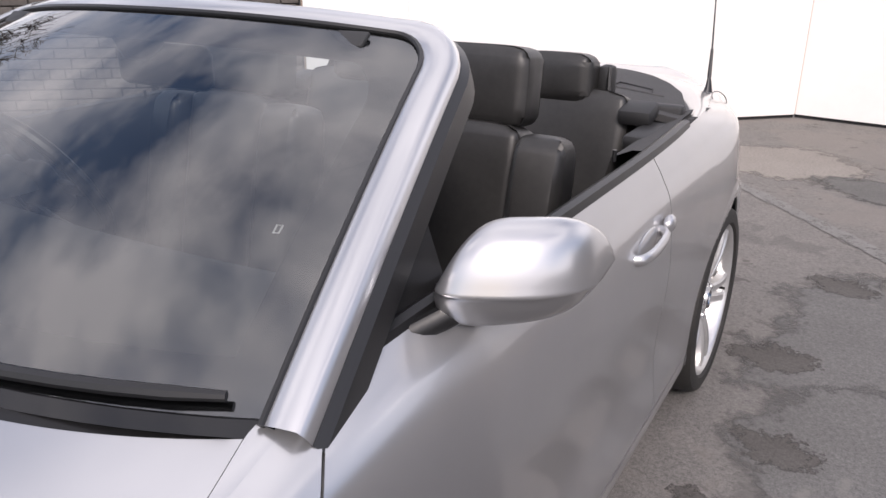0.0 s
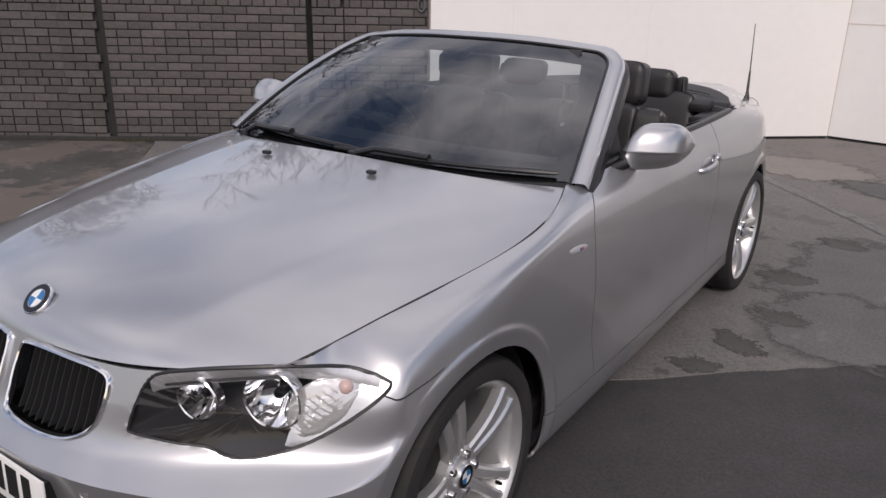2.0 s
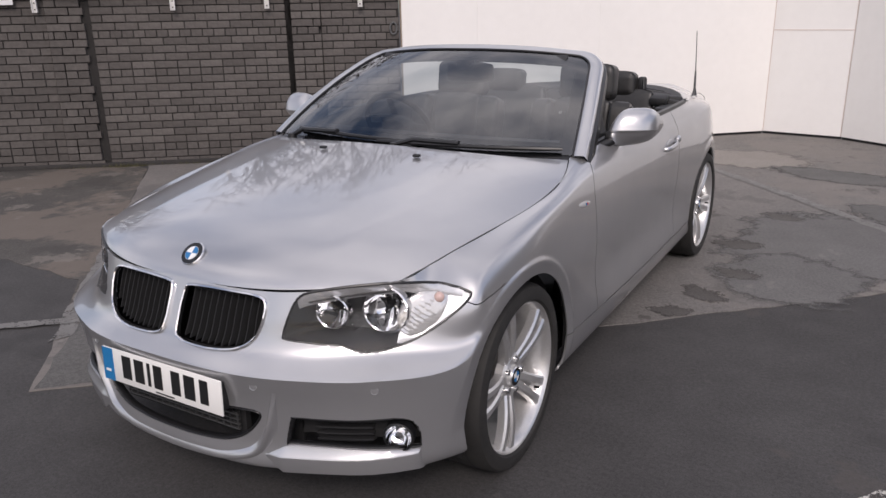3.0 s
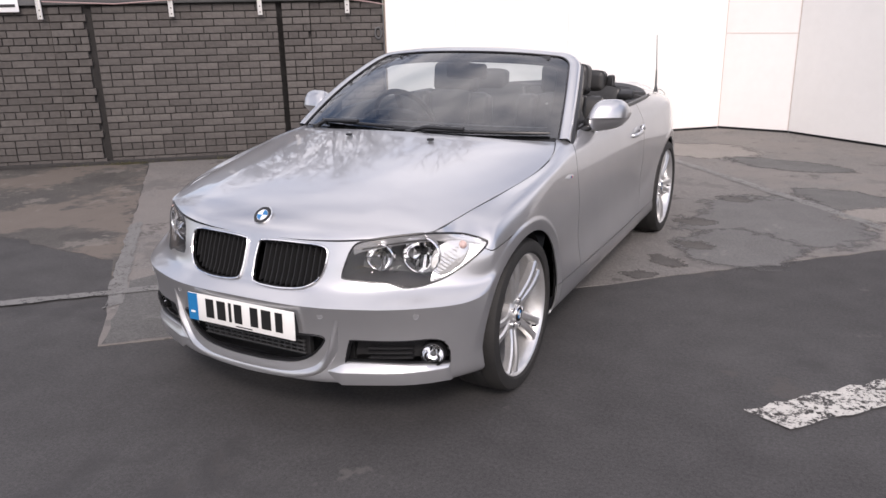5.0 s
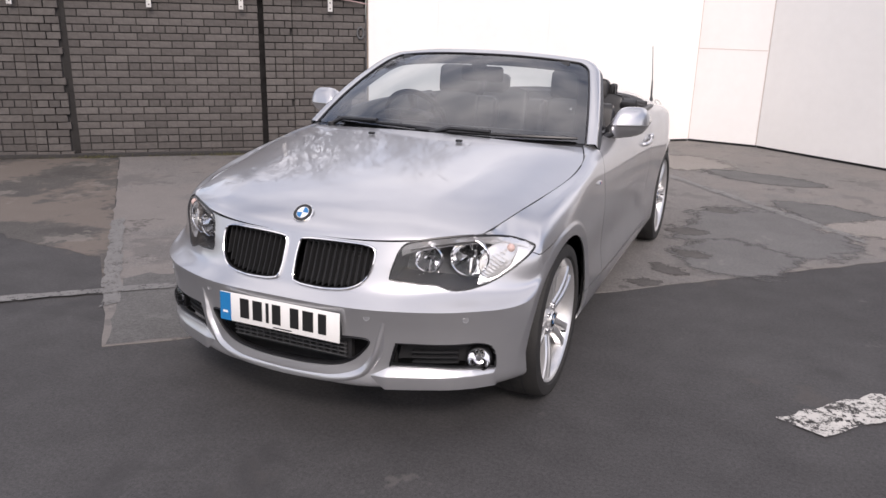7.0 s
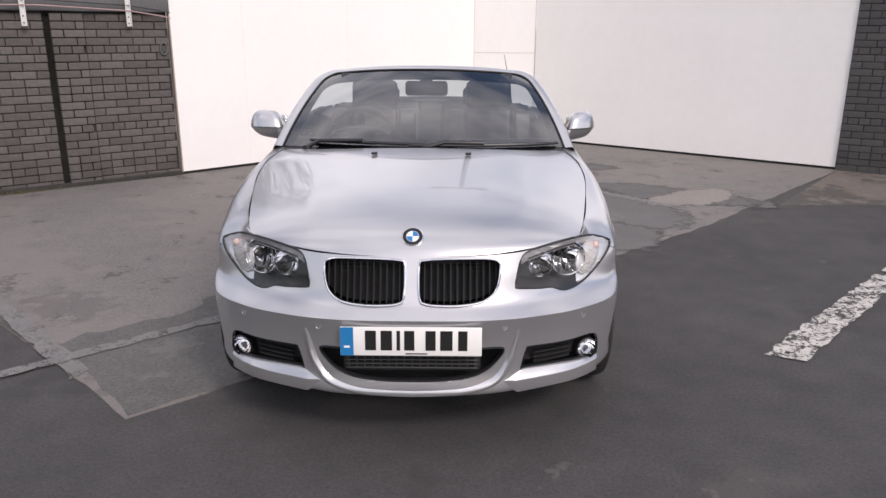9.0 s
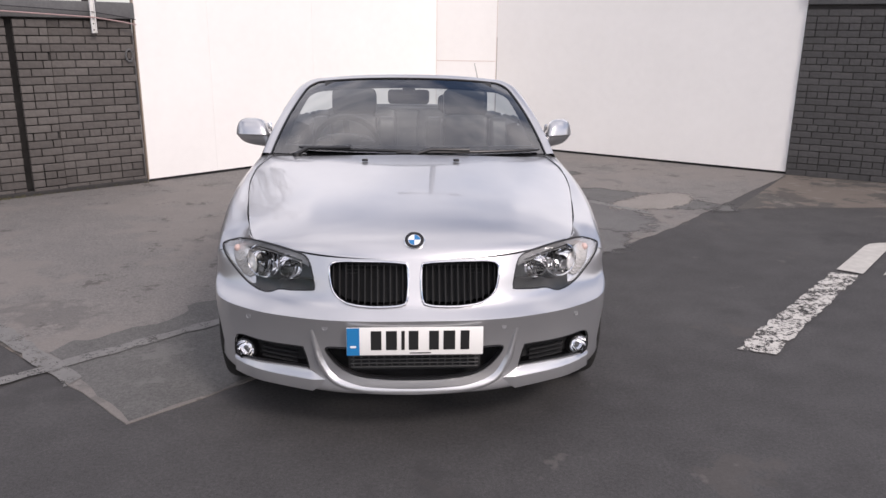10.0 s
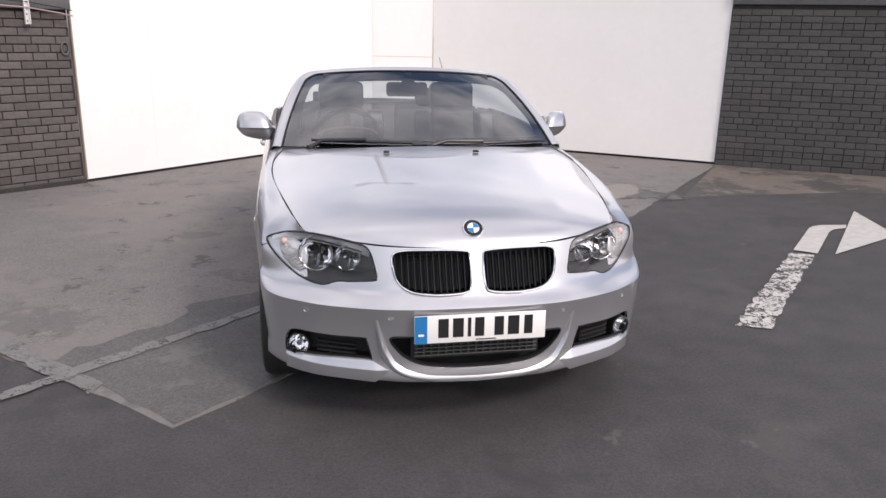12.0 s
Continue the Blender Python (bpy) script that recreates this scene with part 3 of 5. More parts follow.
def fender(flip):
    bm = skin(3.05, 5.35, 70, lambda u: bumper_top(u) + 0.035, 6.985, 40, flip=flip)
    b2 = skin(5.35, 7.994, 120, 2.02, 6.985, 110, flip=flip)
    bm = join_bm(bm, b2)
    s = -1 if flip else 1
    cut_hole(bm, mirrored(LAMP) if flip else LAMP, lambda c: c.y < 0.55, (0, 2))
    cut_hole(bm, circle(*ARCHES[0]), lambda c: True, (1, 2))
    bmesh.ops.remove_doubles(bm, verts=bm.verts, dist=0.0015)
    thicken(bm, 0.006)
    part("front_wing", bm, PAINT, car)
    # door with its own gaps
    part("door", (lambda b: (thicken(b, 0.008), b)[1])(skin(8.006, 9.995, 90, 2.03, 6.99, 70, flip=flip)), PAINT, car, "silver painted door")
    bm = skin(10.005, 13.2, 120, 2.02, 6.985, 90, flip=flip)
    cut_hole(bm, circle(*ARCHES[1]), lambda c: True, (1, 2))
    thicken(bm, 0.006)
    part("rear_wing", bm, PAINT, car)
    # sill
    bm = skin(6.6, 11.4, 120, 0, 1.985, 26, flip=flip)
    for a in ARCHES:
        cut_hole(bm, circle(*a), lambda c: True, (1, 2))
    thicken(bm, 0.008)
    part("side_skirt", bm, PAINT, car)
    # wheel housings and dark liner behind the gaps
    for cy, cz, r in ARCHES:
        rows = [[(s * x, cy + rr * math.cos(a), cz + rr * math.sin(a)) for x, rr in ((0.800 if cy < 2 else 0.845, r + 0.004), (0.60, r + 0.006), (0.56, r - 0.02), (0.55, 0.0))] for a in np.linspace(math.pi * 1.12, -math.pi * 0.12, 40)]
        part("wheel_housing", grid_bm(rows), DARK, car)
    us, vs = np.linspace(5.2, 13.1, 90), np.linspace(0.3, 6.9, 30)
    P = shell(us, vs) - np.array([0.02, 0, 0.004])
    bm = grid_bm((P * (MIRRORED if flip else 1)).tolist())
    for a in ARCHES:
        cut_hole(bm, circle(a[0], a[1], a[2] + 0.01), lambda c: True, (1, 2))
    part("inner_shell", bm, DARK, car)


fender(False)
fender(True)
bm = skin(15, 13.22, 60, 0, 4.98, 40, both=True)
cut_hole(bm, circle(*ARCHES[1]), lambda c: True, (1, 2))
thicken(bm, 0.01)
part("rear_bumper", bm, PAINT, car)
bm = skin(15, 13.22, 60, 5.02, 6.985, 20, both=True)
thicken(bm, 0.008)
part("rear_panel", bm, PAINT, car)



# bonnet
NOSE_Y = np.array([0.125, 0.16, 0.22, 0.34, 0.55, 0.85, 1.19])
NOSE_Z = np.array([0.757, 0.797, 0.836, 0.872, 0.907, 0.950, 0.988])
NOSE_FIT = np.polyfit(np.sqrt(NOSE_Y - 0.115), NOSE_Z, 4)
EDGE_U = np.linspace(3.0, 7.9, 160)
EDGE_P = shell(EDGE_U, [7.0])[:, 0, :]
EDGE_X, EDGE_Z = np.polyfit(EDGE_P[:, 1], EDGE_P[:, 0], 5), np.polyfit(EDGE_P[:, 1], EDGE_P[:, 2], 5)


def bonnet_point(a, b):
    s = abs(a)
    ye = 0.335 + (1.42 - 0.335) * b
    xe, ze = float(np.polyval(EDGE_X, ye)), float(np.polyval(EDGE_Z, ye))
    yf, yr = 0.125 + 0.21 * s ** 2.6, 1.24 + 0.18 * s ** 3.4
    yc = 0.125 + (1.19 - 0.125) * b
    zc = float(np.polyval(NOSE_FIT, math.sqrt(yc - 0.115)))
    z = ze + (zc - ze) * (1 - s ** 2.3)
    z += 0.004 * math.exp(-((s - 0.60) / 0.07) ** 2) * min(1, b * 4) * (1 - b)
    xe -= 0.030 * max(0.0, (ye - 1.22) / 0.20) ** 1.6
    return (a * (xe - 0.004), yf + (yr - yf) * b, z)


for s in (1, -1):
    rows = []
    for y in np.linspace(1.19, 1.53, 30):
        xe, ze = float(np.polyval(EDGE_X, min(y, 1.50))), float(np.polyval(EDGE_Z, min(y, 1.51)))
        inset = 0.030 * min(1.0, max(0.0, (y - 1.22) / 0.20)) ** 1.6
        rows.append([(s * (xe + 0.004), y, ze - 0.003), (s * xe, y, ze), (s * (xe - inset * 0.6), y, ze + 0.004), (s * (xe - inset + 0.001), y, ze + 0.006), (s * (xe - inset - 0.001), y, ze - 0.02)])
    part("wing_corner", grid_bm(rows), PAINT, car)
A = [math.copysign(1 - (1 - abs(t)) ** 1.15, t) if abs(t) < 1 else t for t in np.linspace(-1, 1, 81)]
B = [t ** 1.5 for t in np.linspace(0, 1, 90)]
bm = grid_bm([[bonnet_point(a, b) for a in A] for b in B])
thicken(bm, -0.008)
bonnet = part("bonnet", bm, PAINT, car, "silver painted bonnet with fine shut lines")
bm = grid_bm([[(0.985 * x, y + 0.012, z - 0.03) for x, y, z in (bonnet_point(a, b) for a in A[::5])] for b in B[::6]])
part("inner_shell", bm, DARK, car)
for s in (-1, 1):
    x, y, z = s * 0.230, 1.115, 0.981
    part("washer_nozzle", box_bm((0.030, 0.020, 0.012), (x, y, z), 0.004), TRIM, car, "small black washer nozzle")


# grilles
def ring_on(poly, depth_y, width, mat, name, parent, depth=0.02, label=""):
    """A bevelled frame that follows an outline on the skin."""
    n = len(poly)
    cx, cz = sum(p[0] for p in poly) / n, sum(p[1] for p in poly) / n
    rows = []
    for k, (x, z) in enumerate(poly):
        (x0, z0), (x1, z1) = poly[k - 1], poly[(k + 1) % n]
        t = Vector((x1 - x0, z1 - z0)).normalized()
        nx, nz = t.y, -t.x
        if (cx - x) * nx + (cz - z) * nz < 0:
            nx, nz = -nx, -nz
        y = depth_y(x, z)
        ring = []
        for q in range(8):
            a = q * math.pi / 4
            o, d = width * 0.5 * (1 - math.cos(a)), -depth * 0.5 * math.sin(a)
            ring.append((x + nx * o, y + d, z + nz * o))
        rows.append(ring)
    return part(name, grid_bm(rows, close_u=True, close_v=True), mat, parent, label)


US, VS = np.linspace(0, 5, 160), np.linspace(0, 7, 140)
FRONT = shell(US, VS).reshape(-1, 3)


def skin_y(x, z):
    d = (FRONT[:, 0] - abs(x)) ** 2 + (FRONT[:, 2] - z) ** 2
    k = np.argpartition(d, 4)[:4]
    w = 1 / (d[k] + 1e-7)
    return float((FRONT[k, 1] * w).sum() / w.sum())


def fan_bm(poly, y_of, scale=1.0):
    n = len(poly)
    cx, cz = sum(p[0] for p in poly) / n, sum(p[1] for p in poly) / n
    rows = [[(cx + (x - cx) * k * scale, y_of(cx + (x - cx) * k * scale, cz + (z - cz) * k * scale), cz + (z - cz) * k * scale) for x, z in poly] for k in (0.02, 0.25, 0.5, 0.75, 1.0)]
    return grid_bm(rows, close_v=True)


for s in (1, -1):
    poly = KIDNEY if s > 0 else mirrored(KIDNEY)
    g = ring_on(poly, skin_y, 0.009, CHROME, "kidney_grille", car, 0.020, "chrome-rimmed kidney grille with black upright slats")
    part("backing", fan_bm(poly, lambda x, z: skin_y(x, z) + 0.06), DARK, g)
    for k in range(12):
        x = s * (0.046 + k * 0.0245)
        lo = [z for z in np.linspace(0.59, 0.77, 60) if inside(x, z, poly)]
        if len(lo) > 8:
            z0, z1 = lo[0], lo[-1]
            rows = [[(x + dx, skin_y(x, z) + dy, z) for dx, dy in ((-0.0015, 0.020), (0.0015, 0.020), (0.002, 0.050), (-0.002, 0.050))] for z in np.linspace(z0, z1, 8)]
            part("slat", grid_bm(rows, close_v=True), DARK, g)
    for k in range(8):
        z = 0.628 + k * 0.015
        part("mesh_bar", box_bm((0.20, 0.002, 0.0035), (s * 0.165, 0.165, z)), PLASTIC, g)

lower = ring_on(INTAKE, lambda x, z: skin_y(x, z) + 0.012, 0.010, TRIM, "lower_grille", car, 0.03, "black lower intake with a cooler mesh")
part("backing", box_bm((0.80, 0.01, 0.22), (0, 0.17, 0.35)), DARK, lower)
COOLER = material("cooler_fins", (0.11, 0.11, 0.11), 0.45, 0.7)
for k in range(4):
    part("cooler_tube", box_bm((0.50, 0.010, 0.005), (0, 0.062, 0.336 + k * 0.016), 0.002), COOLER, lower)
part("cooler_core", box_bm((0.52, 0.02, 0.085), (0, 0.088, 0.360)), PLASTIC, lower)
for k in range(17):
    part("cooler_fin", box_bm((0.005, 0.012, 0.058), (-0.24 + k * 0.03, 0.068, 0.360)), COOLER, lower)

for s in (1, -1):
    poly = SIDE_INTAKE if s > 0 else mirrored(SIDE_INTAKE)
    g = ring_on(poly, lambda x, z: skin_y(x, z) + 0.01, 0.006, TRIM, "side_intake", car, 0.02, "black side intake with a round fog lamp")
    part("backing", fan_bm(poly, lambda x, z: skin_y(x, z) + 0.075), DARK, g)
    for k in range(3):
        z = 0.322 + k * 0.02
        rows = [[(s * x, skin_y(x, z) + 0.045 + dy, z + dz) for dy, dz in ((0, -0.003), (0, 0.003), (0.02, 0.003), (0.02, -0.003))] for x in np.linspace(0.47, 0.62, 6)]
        part("slat", grid_bm(rows, close_v=True), DARK, g)
    # fog lamp
    turn = Matrix.Translation((s * 0.693, skin_y(0.693, 0.338) + 0.012, 0.340)) @ Matrix.Rotation(radians(-90 + s * 18), 4, 'Z')
    b = lathe_bm([(-0.05, 0.0), (-0.045, 0.02), (-0.02, 0.036), (0.0, 0.041)], 32)
    bmesh.ops.transform(b, matrix=turn, verts=b.verts)
    fog = part("fog_lamp", b, REFLECTOR, car, "round clear fog lamp")
    b = lathe_bm([(-0.03, 0.046), (0.004, 0.046), (0.006, 0.041), (-0.004, 0.040)], 32)
    bmesh.ops.transform(b, matrix=turn, verts=b.verts)
    part("bezel", b, TRIM, fog)
    b = lathe_bm([(0.004, 0.041), (0.010, 0.03), (0.013, 0.015), (0.014, 0.0)], 32)
    bmesh.ops.transform(b, matrix=turn, verts=b.verts)
    part("lens", b, LENS, fog)
    b = lathe_bm([(-0.03, 0.012), (-0.008, 0.012), (-0.006, 0.0)], 16)
    bmesh.ops.transform(b, matrix=turn, verts=b.verts)
    part("bulb", b, CHROME, fog)
    # sharp fin that sweeps down into the lip under the middle intake
    path = spline([(0.402, 0.496), (0.386, 0.425), (0.366, 0.355), (0.318, 0.290), (0.22, 0.256), (0.11, 0.246), (-0.006, 0.243)], np.linspace(0, 6, 60))
    rows = []
    for k, (x, z) in enumerate(path):
        t = k / 59
        d = path[min(59, k + 1)] - path[max(0, k - 1)]
        d = d / np.hypot(*d)
        ox, oz = -d[1], d[0]
        if ox * 0.7 - oz < 0:
            ox, oz = -ox, -oz
        grow = min(1.0, 0.08 + t * 3.2)
        high = 0.022 * grow * (1 - 0.75 * min(1.0, max(0.0, t - 0.25) / 0.4))
        wide, deep = 0.030 * grow * (1 - 0.6 * t), 0.016 + 0.012 * min(1.0, t * 2)
        ring = []
        for o, h in ((wide, -0.010), (wide * 0.55, 0.28), (0.006, 0.86), (0.002, 1.0), (-0.002, 1.0), (-0.006, 0.88), (-deep * 0.5, 0.34), (-deep, -0.006)):
            px, pz = x + ox * o, z + oz * o
            y = skin_y(px, max(pz, 0.247))
            ring.append((s * px, y - (h * high if h > 0 else h), pz))
        rows.append(ring)
    part("bumper_fin", grid_bm(rows), PAINT, car, angle=50)
    # blade under the side intake, with its own upper edge
    rows = []
    for t in np.linspace(0, 1, 40):
        x = 0.352 + 0.392 * t
        edge = float(np.interp(x, [0.35, 0.41, 0.44, 0.55, 0.66, 0.74], [0.285, 0.318, 0.321, 0.317, 0.307, 0.297]))
        foot = float(np.interp(x, [0.35, 0.372, 0.402, 0.55, 0.745], [0.266, 0.256, 0.234, 0.236, 0.232]))
        y, out = skin_y(x, 0.30), 0.015 * min(1.0, 0.25 + t * 6)
        rows.append([(s * x, yy, zz) for yy, zz in ((skin_y(x, edge) + 0.03, edge + 0.002), (skin_y(x, edge) - 0.003, edge - 0.001), (y - out * 0.75, 0.2905), (y - out, 0.287), (y - out * 1.02, 0.283),
                                                   (y - out * 0.75, foot + 0.012), (y - out * 0.6, foot), (y + 0.01, foot - 0.006), (y + 0.06, foot - 0.004))])
    b = grid_bm(rows)
    b.verts.ensure_lookup_table()
    b.faces.new([b.verts[39 * 9 + k] for k in range(9)])
    part("bumper_blade", b, PAINT, car, angle=50)
    for x, z in ((0.345, 0.512), (0.66, 0.508)):
        b = lathe_bm([(-0.006, 0.0120), (0.0008, 0.0118), (0.0014, 0.0108), (0.0006, 0.0102), (0.0008, 0.0)], 24)
        ang = math.atan2(skin_y(x + 0.02, z) - skin_y(x - 0.02, z), 0.04)
        bmesh.ops.transform(b, matrix=Matrix.Translation((s * x, skin_y(x, z), z)) @ Matrix.Rotation(radians(-90) + s * ang, 4, 'Z'), verts=b.verts)
        part("parking_sensor", b, PAINT, car)

# headlights
for s in (1, -1):
    poly = LAMP if s > 0 else mirrored(LAMP)
    h = part("headlight", fan_bm(poly, lambda x, z: skin_y(x, z) + 0.15), LAMP_DARK, car, "twin round headlight under a clear lens")
    rim = [(x, skin_y(x, z) + 0.004, z) for x, z in poly]
    wall = grid_bm([[(x, y + d, z) for x, y, z in rim] for d in (0.0, 0.05, 0.15)], close_v=True)
    part("housing", wall, LAMP_DARK, h)
    part("seal", tube_bm(rim, 0.0045, 6, closed=True), TRIM, h)
    lens = fan_bm(poly, lambda x, z: skin_y(x, z) + 0.001)
    lo = part("lens", lens, LENS, h, "clear plastic lens")
    lo.visible_shadow = False
    for cx, cz, r in ((0.612, 0.694, 0.067), (0.492, 0.698, 0.047)):
        turn = Matrix.Translation((s * cx, skin_y(cx, cz) + 0.030, cz)) @ Matrix.Rotation(radians(-90 + s * 14), 4, 'Z')
        b = lathe_bm([(-0.060, 0.010), (-0.056, r * 0.3), (-0.044, r * 0.58), (-0.026, r * 0.82), (-0.012, r * 0.93), (0.0, r)], 48)
        # upright facets pressed into the bowl
        for v in b.verts:
            ry = math.hypot(v.co.y, v.co.z)
            v.co.x += 0.0035 * math.sin(v.co.y / r * 17) * min(1.0, max(0.0, (r - ry) / (0.35 * r)))
        bmesh.ops.transform(b, matrix=turn, verts=b.verts)
        bowl = part("reflector", b, REFLECTOR, h, "round chromed reflector")
        b = lathe_bm([(-0.02, r), (0.004, r + 0.0005), (0.006, r + 0.003), (0.003, r + 0.006), (-0.02, r + 0.007)], 40)
        bmesh.ops.transform(b, matrix=turn, verts=b.verts)
        part("ring", b, CHROME, bowl)
        b = lathe_bm([(-0.056, 0.012), (-0.026, 0.012), (-0.020, 0.008), (-0.018, 0.0)], 20)
        bmesh.ops.transform(b, matrix=turn, verts=b.verts)
        part("bulb", b, GLOSS, bowl)
    # satin brow along the top, its thin groove, and the satin tail behind the turn signal
    top_of = lambda x: max(z for k, z in poly_top if abs(k - x) < 0.012)
    poly_top = [(abs(px), pz) for px, pz in poly]
    rows, groove = [], []
    for t in np.linspace(0, 1, 28):
        x = 0.412 + 0.375 * t
        top, deep = top_of(x) - 0.003, 0.040 - 0.010 * t
        rows.append([(s * x, skin_y(x, top - e) + d, top - e) for d, e in ((0.003, 0.0), (0.008, deep * 0.35), (0.014, deep * 0.7), (0.022, deep), (0.035, deep + 0.001), (0.060, deep - 0.004))])
        if 0.06 < t < 0.66:
            groove.append((s * x, skin_y(x, top - deep * 0.72) + 0.0125, top - deep * 0.72))
    part("brow", grid_bm(rows), LAMP_GREY, h, "pale satin brow")
    part("brow_groove", tube_bm(groove, 0.0028, 6), PLASTIC, h)
    rows = []
    for z in np.linspace(0.598, 0.770, 22):
        x_in = 0.612 + math.sqrt(max(0.0, 0.0745 ** 2 - (z - 0.694) ** 2)) if z > 0.63 else 0.649
        x_out = max([abs(px) for px, pz in poly if abs(pz - z) < 0.012] + [x_in + 0.004]) - 0.004
        rows.append([(s * x, skin_y(x, z) + 0.032 - 0.022 * q, z) for q, x in ((q, x_in + (x_out - x_in) * q) for q in np.linspace(0, 1, 9))])
    part("tail_cover", grid_bm(rows), LAMP_GREY, h, "pale satin outer cover")
    # ribbed clear turn signal, a dome with a round outer end
    rows = []
    for q in np.linspace(0.02, 1, 14):
        ring = []
        for a in np.linspace(0, 2 * math.pi, 40, endpoint=False):
            x, z = 0.700 + 0.056 * q * math.cos(a) * (1.0 + 0.1 * math.sin(a)), 0.682 + 0.062 * q * math.sin(a) + 0.016 * q * math.cos(a)
            ring.append((s * x, skin_y(x, z) + 0.020 - 0.014 * math.sqrt(max(0.0, 1 - q * q)) + 0.0022 * math.sin((x * 0.8 + z) * 420), z))
        rows.append(ring)
    part("turn_signal", grid_bm(rows, close_v=True), SIGNAL, h, "clear ribbed turn signal")
    b = bmesh.new()
    bmesh.ops.create_uvsphere(b, u_segments=14, v_segments=10, radius=0.016, matrix=Matrix.Translation((s * 0.735, skin_y(0.735, 0.722) + 0.014, 0.722)))
    part("amber_bulb", b, AMBER, h)


# badges, plate
def disc(r, mat, parent, turn, x0, x1, name, edge=0.0):
    b = lathe_bm([(x0, r), (x1 - edge, r), (x1, r - edge), (x1, 0.0)], 40)
    bmesh.ops.transform(b, matrix=turn, verts=b.verts)
    return part(name, b, mat, parent)


def roundel(turn, r, parent):
    base = disc(r, CHROME, parent, turn, -0.004, 0.003, "round_badge", 0.002)
    base["label"] = "round badge with blue and white quarters"
    disc(r * 0.92, GLOSS, base, turn, 0.0, 0.0036, "dark_ring")
    disc(r * 0.60, CHROME, base, turn, 0.0, 0.0040, "inner_ring")
    for q in range(4):
        b = bmesh.new()
        pts = [(0.0046, 0, 0)] + [(0.0046, r * 0.56 * math.cos(a), r * 0.56 * math.sin(a)) for a in np.linspace(q * math.pi / 2, (q + 1) * math.pi / 2, 9)]
        b.faces.new([b.verts.new(p) for p in pts])
        bmesh.ops.transform(b, matrix=turn, verts=b.verts)
        part("quarter", b, BLUE if q % 2 == 0 else WHITE, base)
    return base


roundel(Matrix.Translation((0, 0.176, 0.818)) @ Matrix.Rotation(radians(-90), 4, 'Z') @ Matrix.Rotation(radians(-48), 4, 'Y'), 0.041, car)

plate = part("number_plate", box_bm((0.52, 0.006, 0.111), (0, 0.0, 0), 0.002), PLATE_WHITE, car, "white number plate with a blue end band")
part("blue_band", box_bm((0.048, 0.002, 0.109), (-0.235, -0.004, 0)), PLATE_BLUE, plate)
for k, w in enumerate((0.05, 0.052, 0.016, 0.046, 0.046, 0.056, 0.042)):
    x = (-0.148, -0.090, -0.046, -0.006, 0.072, 0.130, 0.190)[k]
    part("dark_bar", box_bm((w * 0.8, 0.0016, 0.076), (x, -0.004, 0.004)), PLATE_BLACK, plate)
part("small_bar", box_bm((0.08, 0.0016, 0.004), (0.02, -0.004, -0.047)), PLASTIC, plate)
part("small_bar", box_bm((0.022, 0.0016, 0.008), (-0.235, -0.0056, -0.02)), WHITE, plate)
part("backing", box_bm((0.50, 0.03, 0.09), (0, 0.018, 0)), TRIM, plate)
plate.matrix_world = pose(0, -0.003, 0.470, -2, 0, 0)

SIDE_P = shell(np.linspace(6.6, 8.0, 80), np.linspace(3.5, 6.2, 80)).reshape(-1, 3)


def side_x(y, z):
    return float(SIDE_P[np.argmin((SIDE_P[:, 1] - y) ** 2 + (SIDE_P[:, 2] - z) ** 2), 0])


for s in (1, -1):
    b = bmesh.new()
    bmesh.ops.create_uvsphere(b, u_segments=24, v_segments=12, radius=1.0)
    for v in b.verts:
        y, z = 1.285 + v.co.y * 0.060, 0.818 + v.co.z * 0.011 - v.co.y * 0.006
        v.co = (s * (side_x(y, z) + 0.004 * v.co.x), y, z)
    f = part("wing_badge", b, material("badge_enamel", (0.42, 0.42, 0.42), 0.35), car, "small pale badge with a red and blue mark")
    for k, m_ in enumerate((BLUE, RED)):
        y, z = 1.290 + k * 0.014, 0.8175 - k * 0.0014
        part("mark", box_bm((0.003, 0.009, 0.009), (s * (side_x(y, z) + 0.004), y, z)), m_, f)


# windscreen: a bowed sheet, its dark border and the painted surround
def screen_point(a, b, off=0.0):
    s = abs(a)
    half = 0.746 * (1 - b) + 0.585 * b + 0.040 * b * (1 - b)
    y0, y1 = 1.290 + 0.155 * s ** 2.6, 1.945 + 0.115 * s ** 2.2
    z0, z1 = 0.978 - 0.012 * s ** 2, 1.335 - 0.037 * s ** 2.4
    bulge = 0.022 * 4 * b * (1 - b)
    return Vector((a * half, y0 + (y1 - y0) * b - bulge * 0.45 - off * 0.45, z0 + (z1 - z0) * b + bulge * 0.9 + off * 0.9))


windscreen = part("windscreen", grid_bm([[screen_point(a, b) for a in np.linspace(-1, 1, 41)] for b in np.linspace(0, 1, 21)]), SCREEN, car, "clear tinted windscreen that mirrors the clouds")
windscreen.visible_shadow = False


def loop_at(margin_side, margin_top, margin_low):
    """A rounded loop on the windscreen's sheet, inset by shares of its size."""
    a0, b0, b1 = 1 - margin_side, margin_low, 1 - margin_top
    pts, rc = [], 0.16
    for k in range(40):
        pts.append((-a0 + 2 * a0 * k / 39, b0))
    for k in range(1, 24):
        b = b0 + (b1 - b0) * k / 24
        pts.append((a0 * (1 - rc * 0.5 * max(0.0, (b - (b1 - rc)) / rc) ** 2.4), b))
    top = a0 * (1 - rc * 0.5)
    for k in range(40):
        pts.append((top - 2 * top * k / 39, b1))
    for k in range(1, 24):
        b = b1 + (b0 - b1) * k / 24
        pts.append((-a0 * (1 - rc * 0.5 * max(0.0, (b - (b1 - rc)) / rc) ** 2.4), b))
    return pts


